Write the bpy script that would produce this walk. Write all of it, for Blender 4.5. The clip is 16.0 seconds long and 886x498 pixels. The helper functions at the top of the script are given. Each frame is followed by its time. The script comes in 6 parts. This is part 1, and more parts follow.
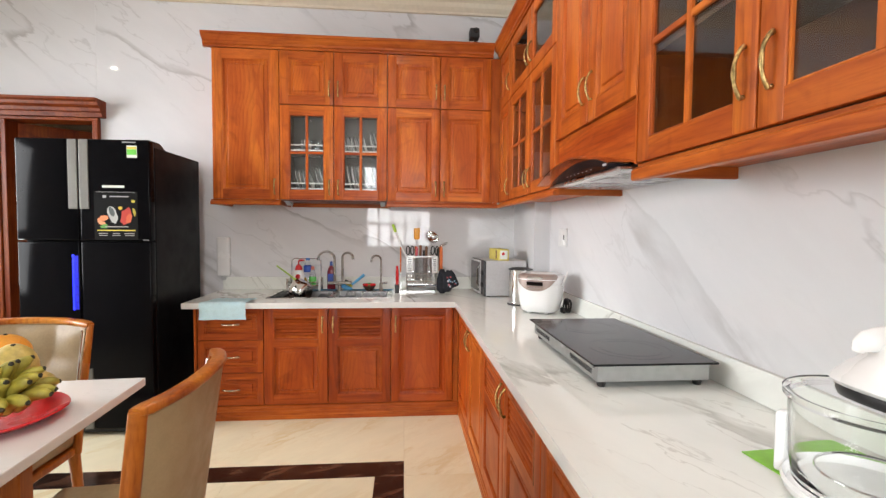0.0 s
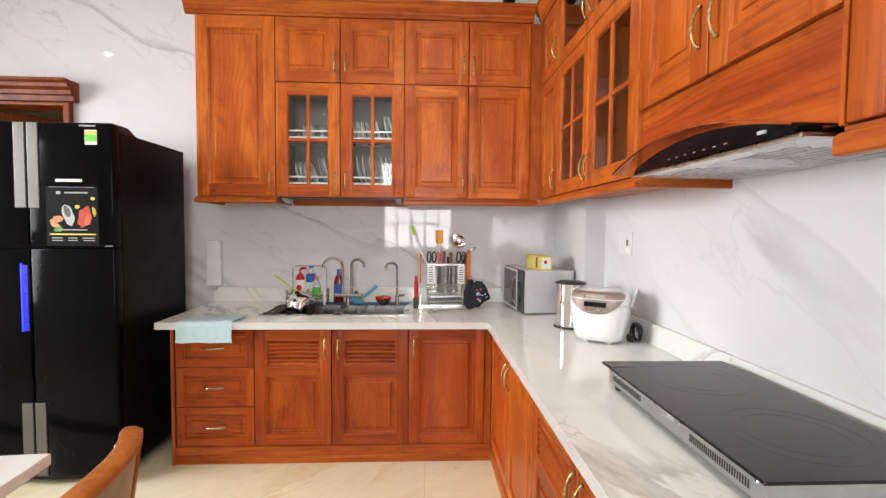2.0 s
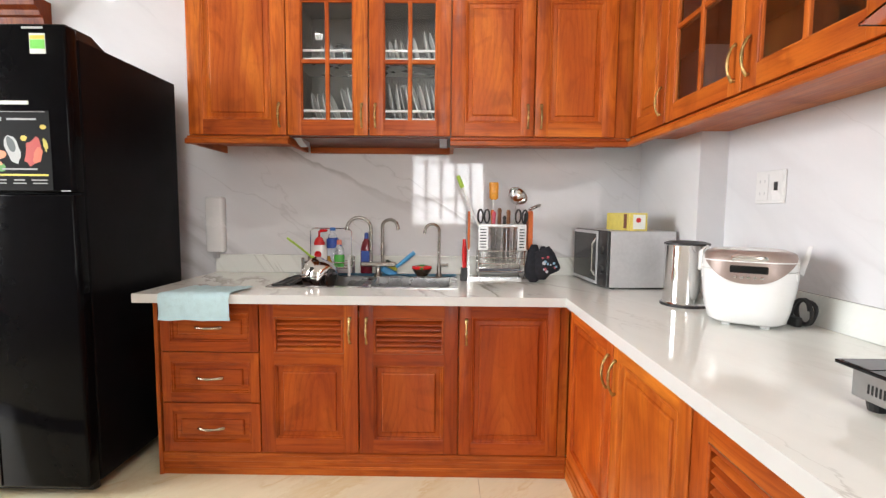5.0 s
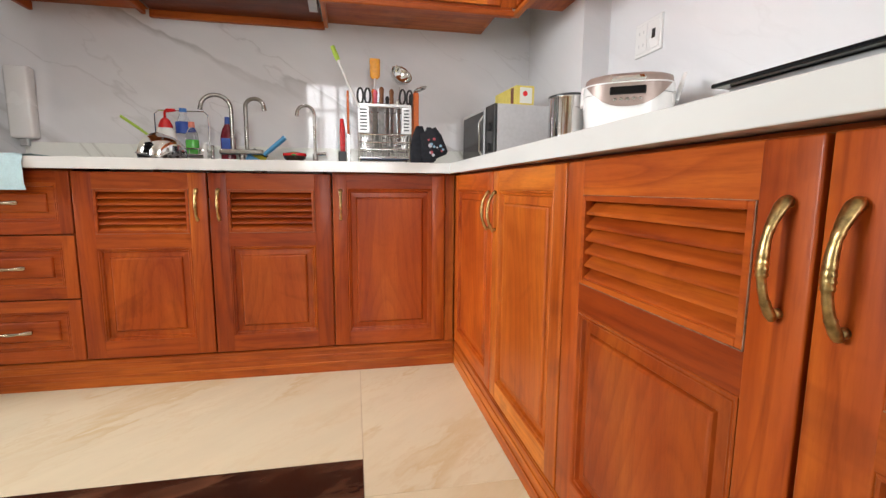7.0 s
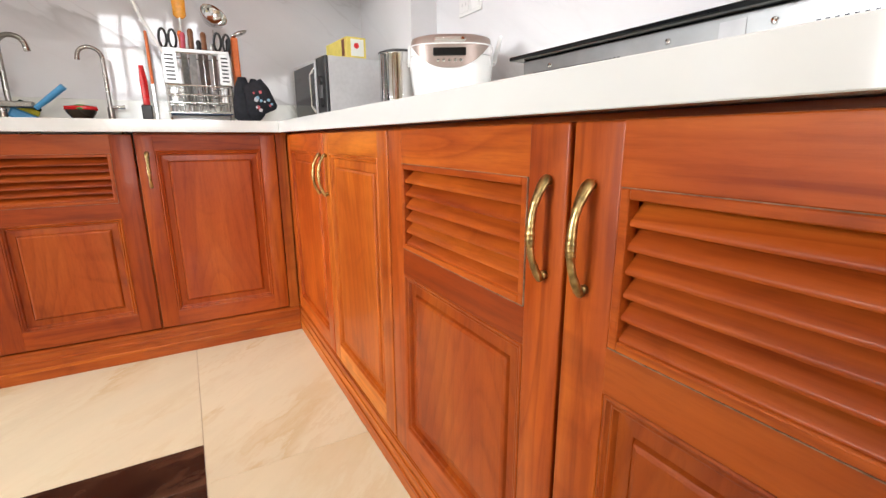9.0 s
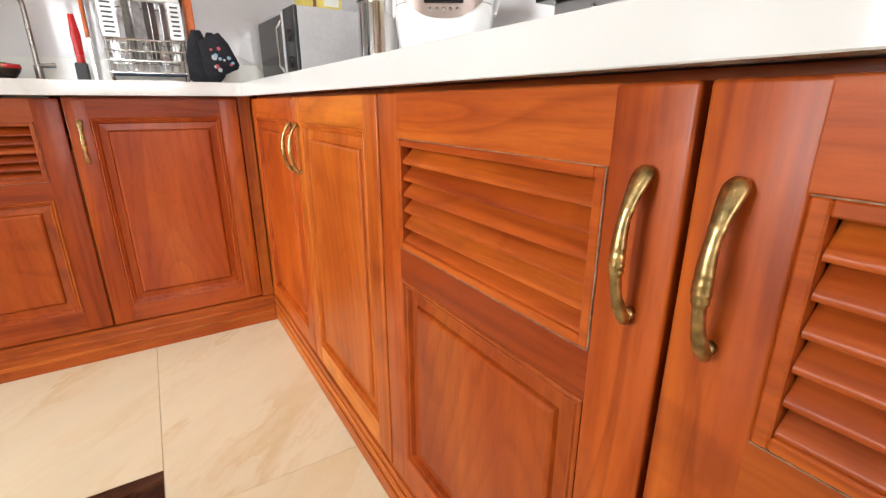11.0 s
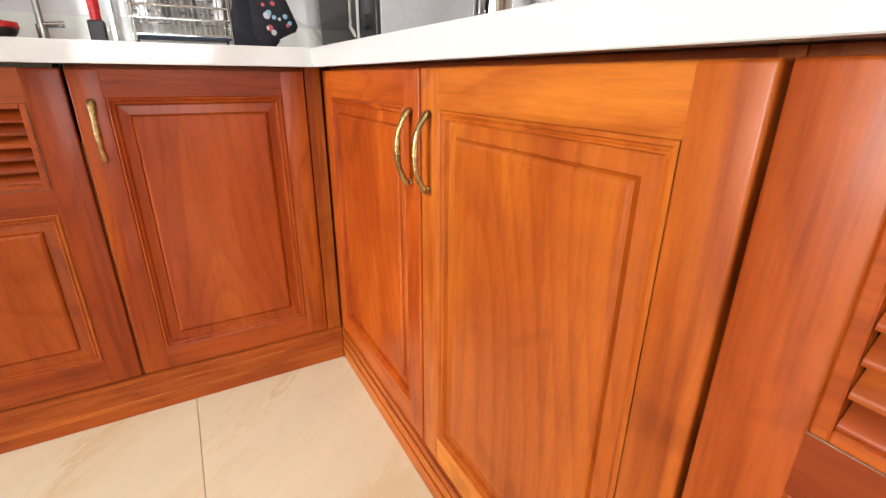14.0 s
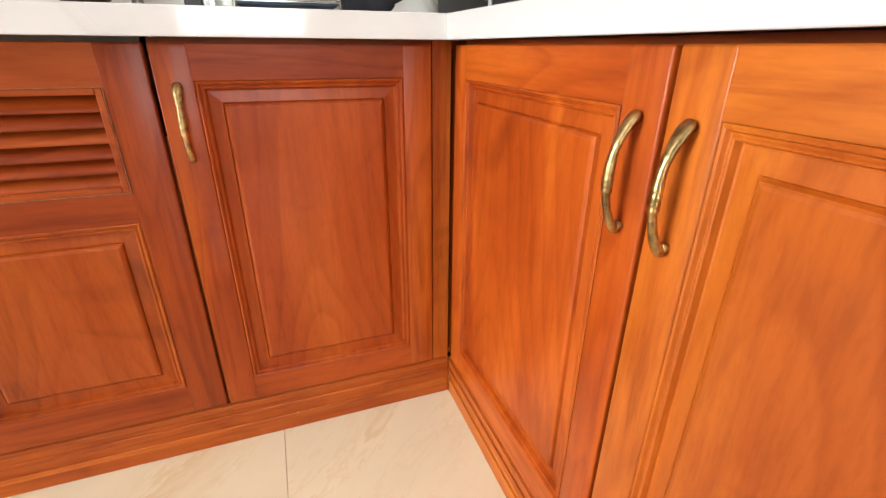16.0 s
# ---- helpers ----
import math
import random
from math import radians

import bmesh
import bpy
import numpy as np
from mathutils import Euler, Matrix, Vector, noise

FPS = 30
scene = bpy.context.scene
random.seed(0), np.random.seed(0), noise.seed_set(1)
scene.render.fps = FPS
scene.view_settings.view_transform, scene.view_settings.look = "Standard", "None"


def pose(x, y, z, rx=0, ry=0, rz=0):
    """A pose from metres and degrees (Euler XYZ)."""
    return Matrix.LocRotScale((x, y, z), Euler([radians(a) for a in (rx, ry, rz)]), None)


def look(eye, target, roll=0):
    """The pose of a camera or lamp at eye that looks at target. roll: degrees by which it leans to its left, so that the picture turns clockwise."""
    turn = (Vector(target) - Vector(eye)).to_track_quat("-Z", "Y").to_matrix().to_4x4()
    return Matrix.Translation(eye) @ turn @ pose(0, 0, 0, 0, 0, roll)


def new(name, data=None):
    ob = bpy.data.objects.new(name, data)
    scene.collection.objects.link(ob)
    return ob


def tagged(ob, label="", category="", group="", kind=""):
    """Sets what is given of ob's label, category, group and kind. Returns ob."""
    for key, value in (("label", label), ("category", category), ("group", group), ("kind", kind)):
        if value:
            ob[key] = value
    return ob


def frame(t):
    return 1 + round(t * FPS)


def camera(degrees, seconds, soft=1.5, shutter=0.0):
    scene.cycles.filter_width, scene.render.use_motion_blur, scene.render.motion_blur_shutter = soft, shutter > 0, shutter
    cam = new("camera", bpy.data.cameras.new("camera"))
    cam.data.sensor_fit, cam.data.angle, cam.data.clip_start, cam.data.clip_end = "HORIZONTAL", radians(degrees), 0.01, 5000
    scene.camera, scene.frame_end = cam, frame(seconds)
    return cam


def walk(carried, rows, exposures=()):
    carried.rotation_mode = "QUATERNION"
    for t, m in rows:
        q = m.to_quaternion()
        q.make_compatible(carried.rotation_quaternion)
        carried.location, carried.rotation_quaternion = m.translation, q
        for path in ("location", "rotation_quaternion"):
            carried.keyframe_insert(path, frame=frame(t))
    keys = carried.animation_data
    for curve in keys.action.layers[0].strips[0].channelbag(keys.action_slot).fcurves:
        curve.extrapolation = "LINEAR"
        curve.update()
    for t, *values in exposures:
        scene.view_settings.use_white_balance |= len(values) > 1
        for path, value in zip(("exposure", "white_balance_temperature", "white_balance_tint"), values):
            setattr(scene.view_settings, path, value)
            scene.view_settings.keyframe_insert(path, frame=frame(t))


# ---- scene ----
cam = camera(88.7, 16.0, soft=1.4)
PATH = [
    (0, (0.227, 0.007, 1.487), (0.400, 1.997, 1.401), 0.5),
    (0.5, (0.237, 0.150, 1.503), (0.372, 2.144, 1.413), 0.5),
    (1, (0.202, 0.313, 1.520), (0.333, 2.307, 1.426), 0.6),
    (1.5, (0.190, 0.479, 1.516), (0.318, 2.473, 1.425), 0.5),
    (2, (0.215, 0.684, 1.515), (0.306, 2.680, 1.422), 0.5),
    (2.5, (0.210, 0.886, 1.506), (0.273, 2.883, 1.418), 0.6),
    (3, (0.166, 1.090, 1.508), (0.236, 3.087, 1.420), 0.7),
    (3.2, (0.159, 1.162, 1.503), (0.225, 3.159, 1.418), 0.7),
    (5.3, (0.061, 1.440, 1.223), (0.042, 3.432, 1.039), 0.5),
    (5.5, (0.060, 1.476, 1.144), (0.058, 3.467, 0.948), 0.4),
    (6, (0.112, 1.550, 0.950), (0.167, 3.540, 0.749), 0.5),
    (6.5, (0.172, 1.568, 0.851), (0.348, 3.548, 0.634), 0.5),
    (7, (0.222, 1.565, 0.816), (0.605, 3.511, 0.551), 0.4),
    (7.5, (0.248, 1.567, 0.819), (0.845, 3.445, 0.478), 0.2),
    (8, (0.263, 1.560, 0.822), (1.014, 3.369, 0.421), 0),
    (8.5, (0.256, 1.546, 0.846), (1.125, 3.293, 0.405), 0.1),
    (9, (0.282, 1.540, 0.854), (1.234, 3.234, 0.380), -0.2),
    (9.2, (0.298, 1.542, 0.854), (1.273, 3.217, 0.361), -0.2),
    (11.3, (0.342, 1.801, 0.857), (1.360, 3.409, 0.243), 0.1),
    (11.5, (0.333, 1.840, 0.854), (1.358, 3.445, 0.243), 0.3),
    (12, (0.337, 1.933, 0.853), (1.351, 3.541, 0.232), 0.3),
    (12.5, (0.369, 2.020, 0.859), (1.341, 3.641, 0.205), 0.1),
    (13, (0.373, 2.114, 0.856), (1.319, 3.741, 0.180), 0.2),
    (13.5, (0.359, 2.205, 0.849), (1.280, 3.842, 0.162), 0.1),
    (14, (0.320, 2.300, 0.858), (1.246, 3.926, 0.151), 0.4),
    (14.5, (0.342, 2.409, 0.845), (1.212, 4.064, 0.135), 0.5),
    (15, (0.357, 2.526, 0.853), (1.160, 4.198, 0.104), 0.5),
    (15.5, (0.346, 2.601, 0.859), (1.077, 4.285, 0.066), 0.4),
    (16, (0.314, 2.637, 0.868), (0.938, 4.354, 0.054), 0.4),
]
EXPOSURES = [(0, -0.27), (3.2, -0.13), (5.5, -0.17), (6.7, -0.24), (8, -0.12), (9.2, 0.04), (12.5, 0.0), (14.5, 0.07), (16, 0.11)]
walk(cam, [(t, look(eye, target, roll)) for t, eye, target, roll in PATH], EXPOSURES)

# ---- world, sun and large lights ----
world = bpy.data.worlds.new("sky")
scene.world = world
world.use_nodes = True
sky = world.node_tree.nodes.new("ShaderNodeTexSky")
sky.sky_type, sky.sun_disc, sky.sun_elevation, sky.sun_rotation = "NISHITA", False, radians(50), radians(200)
world.node_tree.links.new(sky.outputs["Color"], world.node_tree.nodes["Background"].inputs["Color"])
world.node_tree.nodes["Background"].inputs["Strength"].default_value = 0.12
sun_data = bpy.data.lights.new("sun", "SUN")
sun_data.energy, sun_data.angle, sun_data.color = 2.5, radians(0.6), (1.0, 0.95, 0.88)
new("sun", sun_data).matrix_world = look((0, 0, 20), (6, 14, 0))


def area_light(name, place, target, w, h, watts, color, spread=180):
    data = bpy.data.lights.new(name, "AREA")
    data.shape, data.size, data.size_y, data.energy, data.color = "RECTANGLE", w, h, watts, color
    ob = new(name, data)
    ob.matrix_world = look(place, target)
    data.spread = radians(spread)
    return ob


# daylight entering the two window openings
area_light("window_daylight", (0.1, -3.34, 2.0), (0.1, 0, 1.7), 1.7, 2.0, 165, (0.97, 0.98, 1.0))
area_light("window_daylight", (-4.72, 2.45, 1.9), (0, 3.3, 0.8), 2.3, 1.9, 122, (0.97, 0.98, 1.0), 102)
DOWNLIGHTS = [(x, y) for x in (-3.62, -1.6, 0.15) for y in (2.11, 0.35, -1.45)]
DIMMED = {2.11: 66, 0.35: 62, -1.45: 24}       # watts of the three rows
FADED = {-3.62: 0.06, -1.6: 0.16, 0.15: 1.0}
for dx, dy in DOWNLIGHTS:
    data = bpy.data.lights.new("downlight_lamp", "SPOT")
    data.energy, data.spot_size, data.spot_blend, data.shadow_soft_size, data.color = DIMMED[dy] * FADED[dx], radians(150), 0.5, 0.06, (1.0, 0.95, 0.89)
    new("downlight_lamp", data).matrix_world = look((dx, dy, 3.575), (dx, dy, 0))


# ---- materials ----
def mat(name, color=(0.8, 0.8, 0.8), rough=0.5, metal=0.0, coat=0.0):
    m = bpy.data.materials.new(name)
    m.use_nodes = True
    b = m.node_tree.nodes["Principled BSDF"]
    b.inputs["Base Color"].default_value = (*color, 1)
    b.inputs["Roughness"].default_value = rough
    b.inputs["Metallic"].default_value = metal
    b.inputs["Coat Weight"].default_value = coat
    b.inputs["Coat Roughness"].default_value = 0.12
    return m


def node(m, kind, links=(), **values):
    """A node with its inputs set; links: (input, node, output)."""
    n = m.node_tree.nodes.new(kind)
    for k, v in values.items():
        n.inputs[k.replace("_", " ")].default_value = v
    for to, src, out in links:
        m.node_tree.links.new(src.outputs[out], n.inputs[to])
    return n


def ramp(m, src, out, stops):
    r = m.node_tree.nodes.new("ShaderNodeValToRGB")
    els = r.color_ramp.elements
    while len(els) < len(stops):
        els.new(0.5)
    for e, (p, c) in zip(els, stops):
        e.position = p
        e.color = (*c, 1) if len(c) == 3 else c
    m.node_tree.links.new(src.outputs[out], r.inputs[0])
    return r


def mix(m, blend, fac, a, b):
    """Mix of two colour outputs (node, name); fac is a number or (node, name)."""
    n = m.node_tree.nodes.new("ShaderNodeMix")
    n.data_type, n.blend_type = "RGBA", blend
    if isinstance(fac, tuple):
        m.node_tree.links.new(fac[0].outputs[fac[1]], n.inputs[0])
    else:
        n.inputs[0].default_value = fac
    for slot, v in ((6, a), (7, b)):
        if isinstance(v[0], bpy.types.Node):
            m.node_tree.links.new(v[0].outputs[v[1]], n.inputs[slot])
        else:
            n.inputs[slot].default_value = (*v, 1)
    return n


def bsdf(m):
    return m.node_tree.nodes["Principled BSDF"]


def plug(m, src, out, name):
    m.node_tree.links.new(src.outputs[out], bsdf(m).inputs[name])


def shifted(m, scale, spread=30.0):
    """Object coordinates moved by a random amount per object, then stretched."""
    tc = m.node_tree.nodes.new("ShaderNodeTexCoord")
    oi = m.node_tree.nodes.new("ShaderNodeObjectInfo")
    mul = node(m, "ShaderNodeVectorMath", [(0, oi, "Random")])
    mul.operation = "SCALE"
    one = m.node_tree.nodes.new("ShaderNodeCombineXYZ")
    for k in range(3):
        one.inputs[k].default_value = (1.0, 0.37, 0.71)[k]
    m.node_tree.links.new(one.outputs[0], mul.inputs[0])
    sc = m.node_tree.nodes.new("ShaderNodeMath")
    sc.operation = "MULTIPLY"
    sc.inputs[1].default_value = spread
    m.node_tree.links.new(oi.outputs["Random"], sc.inputs[0])
    m.node_tree.links.new(sc.outputs[0], mul.inputs["Scale"])
    add = node(m, "ShaderNodeVectorMath", [(0, tc, "Object"), (1, mul, 0)])
    mp = node(m, "ShaderNodeMapping", [("Vector", add, 0)])
    mp.inputs["Scale"].default_value = scale
    return mp, oi


def calc(m, op, a, b=None):
    """A math node on numbers or (node, output) pairs."""
    n = m.node_tree.nodes.new("ShaderNodeMath")
    n.operation = op
    for k, v in enumerate((a, b)):
        if isinstance(v, tuple):
            m.node_tree.links.new(v[0].outputs[v[1]], n.inputs[k])
        elif v is not None:
            n.inputs[k].default_value = v
    return n


def wood(name, axis, tint=(1.0, 1.0, 1.0), rough=0.39, stretch=0.13, ring=0.66, cathedral=False):
    """Varnished reddish hardwood with its grain along the axis; cathedral: arched figure of a flat-sawn board."""
    m = mat(name, rough=rough, coat=0.07)
    bsdf(m).inputs["Specular IOR Level"].default_value = 0.27
    bsdf(m).inputs["Coat Roughness"].default_value = 0.14
    st = [1.0, 1.0, 1.0]
    st["xyz".index(axis)] = stretch
    mp, oi = shifted(m, st)
    warp = node(m, "ShaderNodeTexNoise", [("Vector", mp, 0)], Scale=4.0, Detail=3.0, Distortion=0.6)
    bent = mix(m, "LINEAR_LIGHT", 0.06, (mp, 0), (warp, "Color"))
    figure = node(m, "ShaderNodeTexNoise", [("Vector", bent, 2)], Scale=6.0, Detail=2.0, Roughness=0.42, Distortion=0.7)
    thin = [1.0, 1.0, 1.0]
    thin["xyz".index(axis)] = 0.045
    thin_mp, _ = shifted(m, thin, 23.0)
    strand = node(m, "ShaderNodeTexNoise", [("Vector", mix(m, "LINEAR_LIGHT", 0.02, (thin_mp, 0), (warp, "Color")), 2)], Scale=64.0, Detail=5.0, Roughness=0.62)
    pores = node(m, "ShaderNodeTexNoise", [("Vector", mp, 0)], Scale=170.0, Detail=3.0, Roughness=0.6)
    cloud_mp, _ = shifted(m, (1, 1, 1), 17.0)
    cloud = node(m, "ShaderNodeTexNoise", [("Vector", cloud_mp, 0)], Scale=3.2, Detail=3.0, Distortion=1.2)
    knots = node(m, "ShaderNodeTexNoise", [("Vector", cloud_mp, 0)], Scale=2.3, Detail=3.0, Distortion=2.8)
    if cathedral:
        gen = m.node_tree.nodes.new("ShaderNodeTexCoord")
        xyz = m.node_tree.nodes.new("ShaderNodeSeparateXYZ")
        m.node_tree.links.new(gen.outputs["Generated"], xyz.inputs[0])
        mid = calc(m, "ADD", (calc(m, "MULTIPLY", (oi, "Random"), 0.5), 0), 0.25)
        u = calc(m, "MULTIPLY", (calc(m, "SUBTRACT", (xyz, 0), (mid, 0)), 0), 0.37)
        arch_r = calc(m, "SQRT", (calc(m, "ADD", (calc(m, "MULTIPLY", (u, 0), (u, 0)), 0), 0.0012), 0))
        rise = calc(m, "MULTIPLY", (xyz, 2), 0.085)
        sway = node(m, "ShaderNodeTexNoise", [("Vector", cloud_mp, 0)], Scale=2.6, Detail=0.6, Distortion=0.3)
        wob = calc(m, "MULTIPLY", (sway, 0), 0.11)
        field = calc(m, "ADD", (calc(m, "ADD", (arch_r, 0), (rise, 0)), 0), (wob, 0))
        rings = calc(m, "MULTIPLY", (field, 0), 34.0)
    else:
        rings = calc(m, "MULTIPLY", (figure, 0), 10.0)
    saw = calc(m, "FRACT", (rings, 0))
    t = lambda c: tuple(a * b for a, b in zip(c, tint))
    base = ramp(m, figure, 0, [(0.30, t((0.372, 0.072, 0.0085))), (0.45, t((0.432, 0.093, 0.0110))), (0.58, t((0.500, 0.123, 0.0148))), (0.74, t((0.560, 0.162, 0.0210)))])
    lines = ramp(m, saw, 0, [(0.0, (0.70, 0.55, 0.46)), (0.16, (0.84, 0.75, 0.68)), (0.45, (1.02, 1.03, 1.02)), (0.86, (1.07, 1.12, 1.12)), (1.0, (0.74, 0.60, 0.50))])
    streak = ramp(m, warp, 0, [(0.34, (0.62, 0.50, 0.43)), (0.47, (1, 1, 1)), (0.7, (1.06, 1.08, 1.08))])
    fine = ramp(m, pores, 0, [(0.36, (0.70, 0.62, 0.56)), (0.52, (1, 1, 1))])
    strands = ramp(m, strand, 0, [(0.34, (0.66, 0.53, 0.45)), (0.50, (0.98, 0.97, 0.96)), (0.68, (1.10, 1.14, 1.14))])
    dark = ramp(m, knots, 0, [(0.30, (0.30, 0.19, 0.15)), (0.36, (0.58, 0.46, 0.40)), (0.43, (1, 1, 1))])
    blotch = ramp(m, cloud, 0, [(0.33, (0.74, 0.62, 0.57)), (0.62, (1.07, 1.08, 1.08))])
    tone = ramp(m, oi, "Random", [(0.0, (0.72, 0.62, 0.57)), (0.45, (1, 1, 1)), (1.0, (1.10, 1.17, 1.22))])
    patchy = ramp(m, warp, 0, [(0.42, (ring,) * 3), (0.62, (ring * 0.5,) * 3)])
    c = mix(m, "MULTIPLY", (patchy, 0), (base, 0), (lines, 0))
    c = mix(m, "MULTIPLY", 0.32, (c, 2), (streak, 0))
    c = mix(m, "MULTIPLY", 0.28, (c, 2), (fine, 0))
    c = mix(m, "MULTIPLY", 0.40 if cathedral else 0.75, (c, 2), (strands, 0))
    c = mix(m, "MULTIPLY", 0.34 if cathedral else 0.36, (c, 2), (dark, 0))
    c = mix(m, "MULTIPLY", 0.35 if cathedral else 0.36, (c, 2), (blotch, 0))
    c = mix(m, "MULTIPLY", 0.24, (c, 2), (tone, 0))
    c = mix(m, "MULTIPLY", 1.0, (c, 2), (oi, "Color"))      # tone of each leaf, with its light or shade mixed in
    plug(m, c, 2, "Base Color")
    r = ramp(m, cloud, 0, [(0.3, (rough + 0.08,) * 3), (0.7, (rough - 0.05,) * 3)])
    plug(m, r, 0, "Roughness")
    bump = node(m, "ShaderNodeBump", [("Height", pores, 0)], Strength=0.10, Distance=0.002)
    plug(m, bump, 0, "Normal")
    return m


def marble(name, ground, vein, scale, width, rough, along, across, strength=0.8, wander=0.10):
    """Polished stone whose veins run along one direction, in two sizes."""
    m = mat(name, rough=rough)
    geo = m.node_tree.nodes.new("ShaderNodeNewGeometry")
    oi = m.node_tree.nodes.new("ShaderNodeObjectInfo")
    u = node(m, "ShaderNodeVectorMath", [(0, geo, "Position")])
    v = node(m, "ShaderNodeVectorMath", [(0, geo, "Position")])
    for n, d in ((u, along), (v, across)):
        n.operation = "DOT_PRODUCT"
        n.inputs[1].default_value = d
    xyz = m.node_tree.nodes.new("ShaderNodeCombineXYZ")
    m.node_tree.links.new(u.outputs["Value"], xyz.inputs[0])
    m.node_tree.links.new(v.outputs["Value"], xyz.inputs[1])
    far = m.node_tree.nodes.new("ShaderNodeMath")
    far.operation = "MULTIPLY"
    far.inputs[1].default_value = 40.0
    m.node_tree.links.new(oi.outputs["Random"], far.inputs[0])
    m.node_tree.links.new(far.outputs[0], xyz.inputs[2])
    bsdf(m).inputs["Coat Weight"].default_value = 0.06
    mp = node(m, "ShaderNodeMapping", [("Vector", xyz, 0)])
    mp.inputs["Scale"].default_value = (scale * 0.38, scale * 1.25, 1.0)
    warp = node(m, "ShaderNodeTexNoise", [("Vector", mp, 0)], Scale=2.2, Detail=5.0, Roughness=0.6)
    off = mix(m, "LINEAR_LIGHT", wander, (mp, 0), (warp, "Color"))
    big = node(m, "ShaderNodeTexNoise", [("Vector", off, 2)], Scale=0.8, Detail=2.0, Roughness=0.4)
    small = node(m, "ShaderNodeTexNoise", [("Vector", off, 2)], Scale=2.1, Detail=3.0, Roughness=0.5)
    fade = node(m, "ShaderNodeTexNoise", [("Vector", mp, 0)], Scale=1.1, Detail=1.0)
    w, b = (1, 1, 1), (0, 0, 0)
    v1 = ramp(m, big, 0, [(0.5 - width * 1.5, b), (0.5 - width * 0.3, (0.8,) * 3), (0.5, w), (0.5 + width * 0.5, b)])
    v2 = ramp(m, small, 0, [(0.5 - width * 0.7, b), (0.5, (0.5,) * 3), (0.5 + width * 0.4, b)])
    f = ramp(m, fade, 0, [(0.42, b), (0.62, w)])
    both = mix(m, "LIGHTEN", 1.0, (v1, 0), (v2, 0))
    both = mix(m, "MULTIPLY", 0.9, (both, 2), (f, 0))
    soft = ramp(m, warp, 0, [(0.35, tuple(g * 0.94 for g in ground)), (0.65, ground)])
    k = node(m, "ShaderNodeMath", [(0, both, 2)])
    k.operation = "MULTIPLY"
    k.inputs[1].default_value = strength
    c = mix(m, "MIX", (k, 0), (soft, 0), vein)
    plug(m, c, 2, "Base Color")
    r = ramp(m, warp, 0, [(0.3, (rough * 1.25,) * 3), (0.7, (rough * 0.85,) * 3)])
    plug(m, r, 0, "Roughness")
    return m


def speckled(name, color, rough, amount=0.15, scale=40.0, metal=0.0, bump=0.0, coat=0.0):
    """A plain surface with faint mottling at two sizes."""
    m = mat(name, color, rough, metal, coat)
    mp, oi = shifted(m, (1, 1, 1))
    n1 = node(m, "ShaderNodeTexNoise", [("Vector", mp, 0)], Scale=scale, Detail=4.0)
    n2 = node(m, "ShaderNodeTexNoise", [("Vector", mp, 0)], Scale=scale * 0.12, Detail=2.0)
    r1 = ramp(m, n1, 0, [(0.3, tuple(c * (1 - amount) for c in color)), (0.7, tuple(min(1, c * (1 + amount * 0.5)) for c in color))])
    r2 = ramp(m, n2, 0, [(0.3, (1 - amount,) * 3), (0.6, (1, 1, 1))])
    c = mix(m, "MULTIPLY", 0.8, (r1, 0), (r2, 0))
    plug(m, c, 2, "Base Color")
    rr = ramp(m, n2, 0, [(0.3, (min(1, rough * 1.3),) * 3), (0.7, (rough * 0.85,) * 3)])
    plug(m, rr, 0, "Roughness")
    if bump:
        plug(m, node(m, "ShaderNodeBump", [("Height", n1, 0)], Strength=bump, Distance=0.002), 0, "Normal")
    return m


def glassy(name, color, rough=0.02, ior=1.45):
    m = mat(name, color, rough)
    bsdf(m).inputs["Transmission Weight"].default_value = 1.0
    bsdf(m).inputs["IOR"].default_value = ior
    return m


def glow(name, color, strength):
    m = mat(name, color, 0.4)
    bsdf(m).inputs["Emission Color"].default_value = (*color, 1)
    bsdf(m).inputs["Emission Strength"].default_value = strength
    return m


WOOD = {a: wood("varnished_wood_" + a, a) for a in "xyz"}
WOOD_PANEL = wood("varnished_wood_panel", "z", (1.0, 0.98, 0.96), 0.39, 0.20, 0.46, True)
# wood darkened to carry the shade behind slats and inside glazed cabinets
WOOD_SHADED = wood("shade_dark_wood", "z", (0.17, 0.24, 0.5))
DOOR_WOOD = wood("brown_door_wood", "z", (0.50, 0.42, 0.38))
CHAIR_WOOD = wood("chair_wood", "z", (0.98, 1.35, 1.6), 0.30, 0.13, 0.35)
WALL_STONE = marble("wall_marble", (0.76, 0.76, 0.775), (0.44, 0.43, 0.43), 1.25, 0.016, 0.035, (0.82, -0.82, -0.57), (0.57, -0.57, 0.82), 0.82, 0.18)
TOP_STONE = marble("worktop_marble", (0.82, 0.835, 0.79), (0.25, 0.235, 0.19), 1.7, 0.020, 0.06, (0.35, -0.92, 0.4), (0.92, 0.35, 0.6), 0.80, 0.40)
# dimmer copy of the worktop stone, offsetting strong window light on the edge
EDGE_DIMMED = marble("dimmed_edge_marble", (0.69, 0.70, 0.68), (0.5, 0.49, 0.45), 1.5, 0.012, 0.07, (0.35, -0.92, 0.4), (0.92, 0.35, 0.6), 0.25, 0.2)
TABLE_STONE = marble("table_marble", (0.80, 0.79, 0.77), (0.45, 0.44, 0.42), 2.0, 0.014, 0.15, (0.9, 0.43, 0.3), (-0.43, 0.9, 0.6), 0.5)
PAINT = speckled("white_ceiling_paint", (0.80, 0.79, 0.76), 0.7, 0.04, 30)
CREAM = speckled("cream_plaster", (0.78, 0.69, 0.54), 0.6, 0.05, 30)
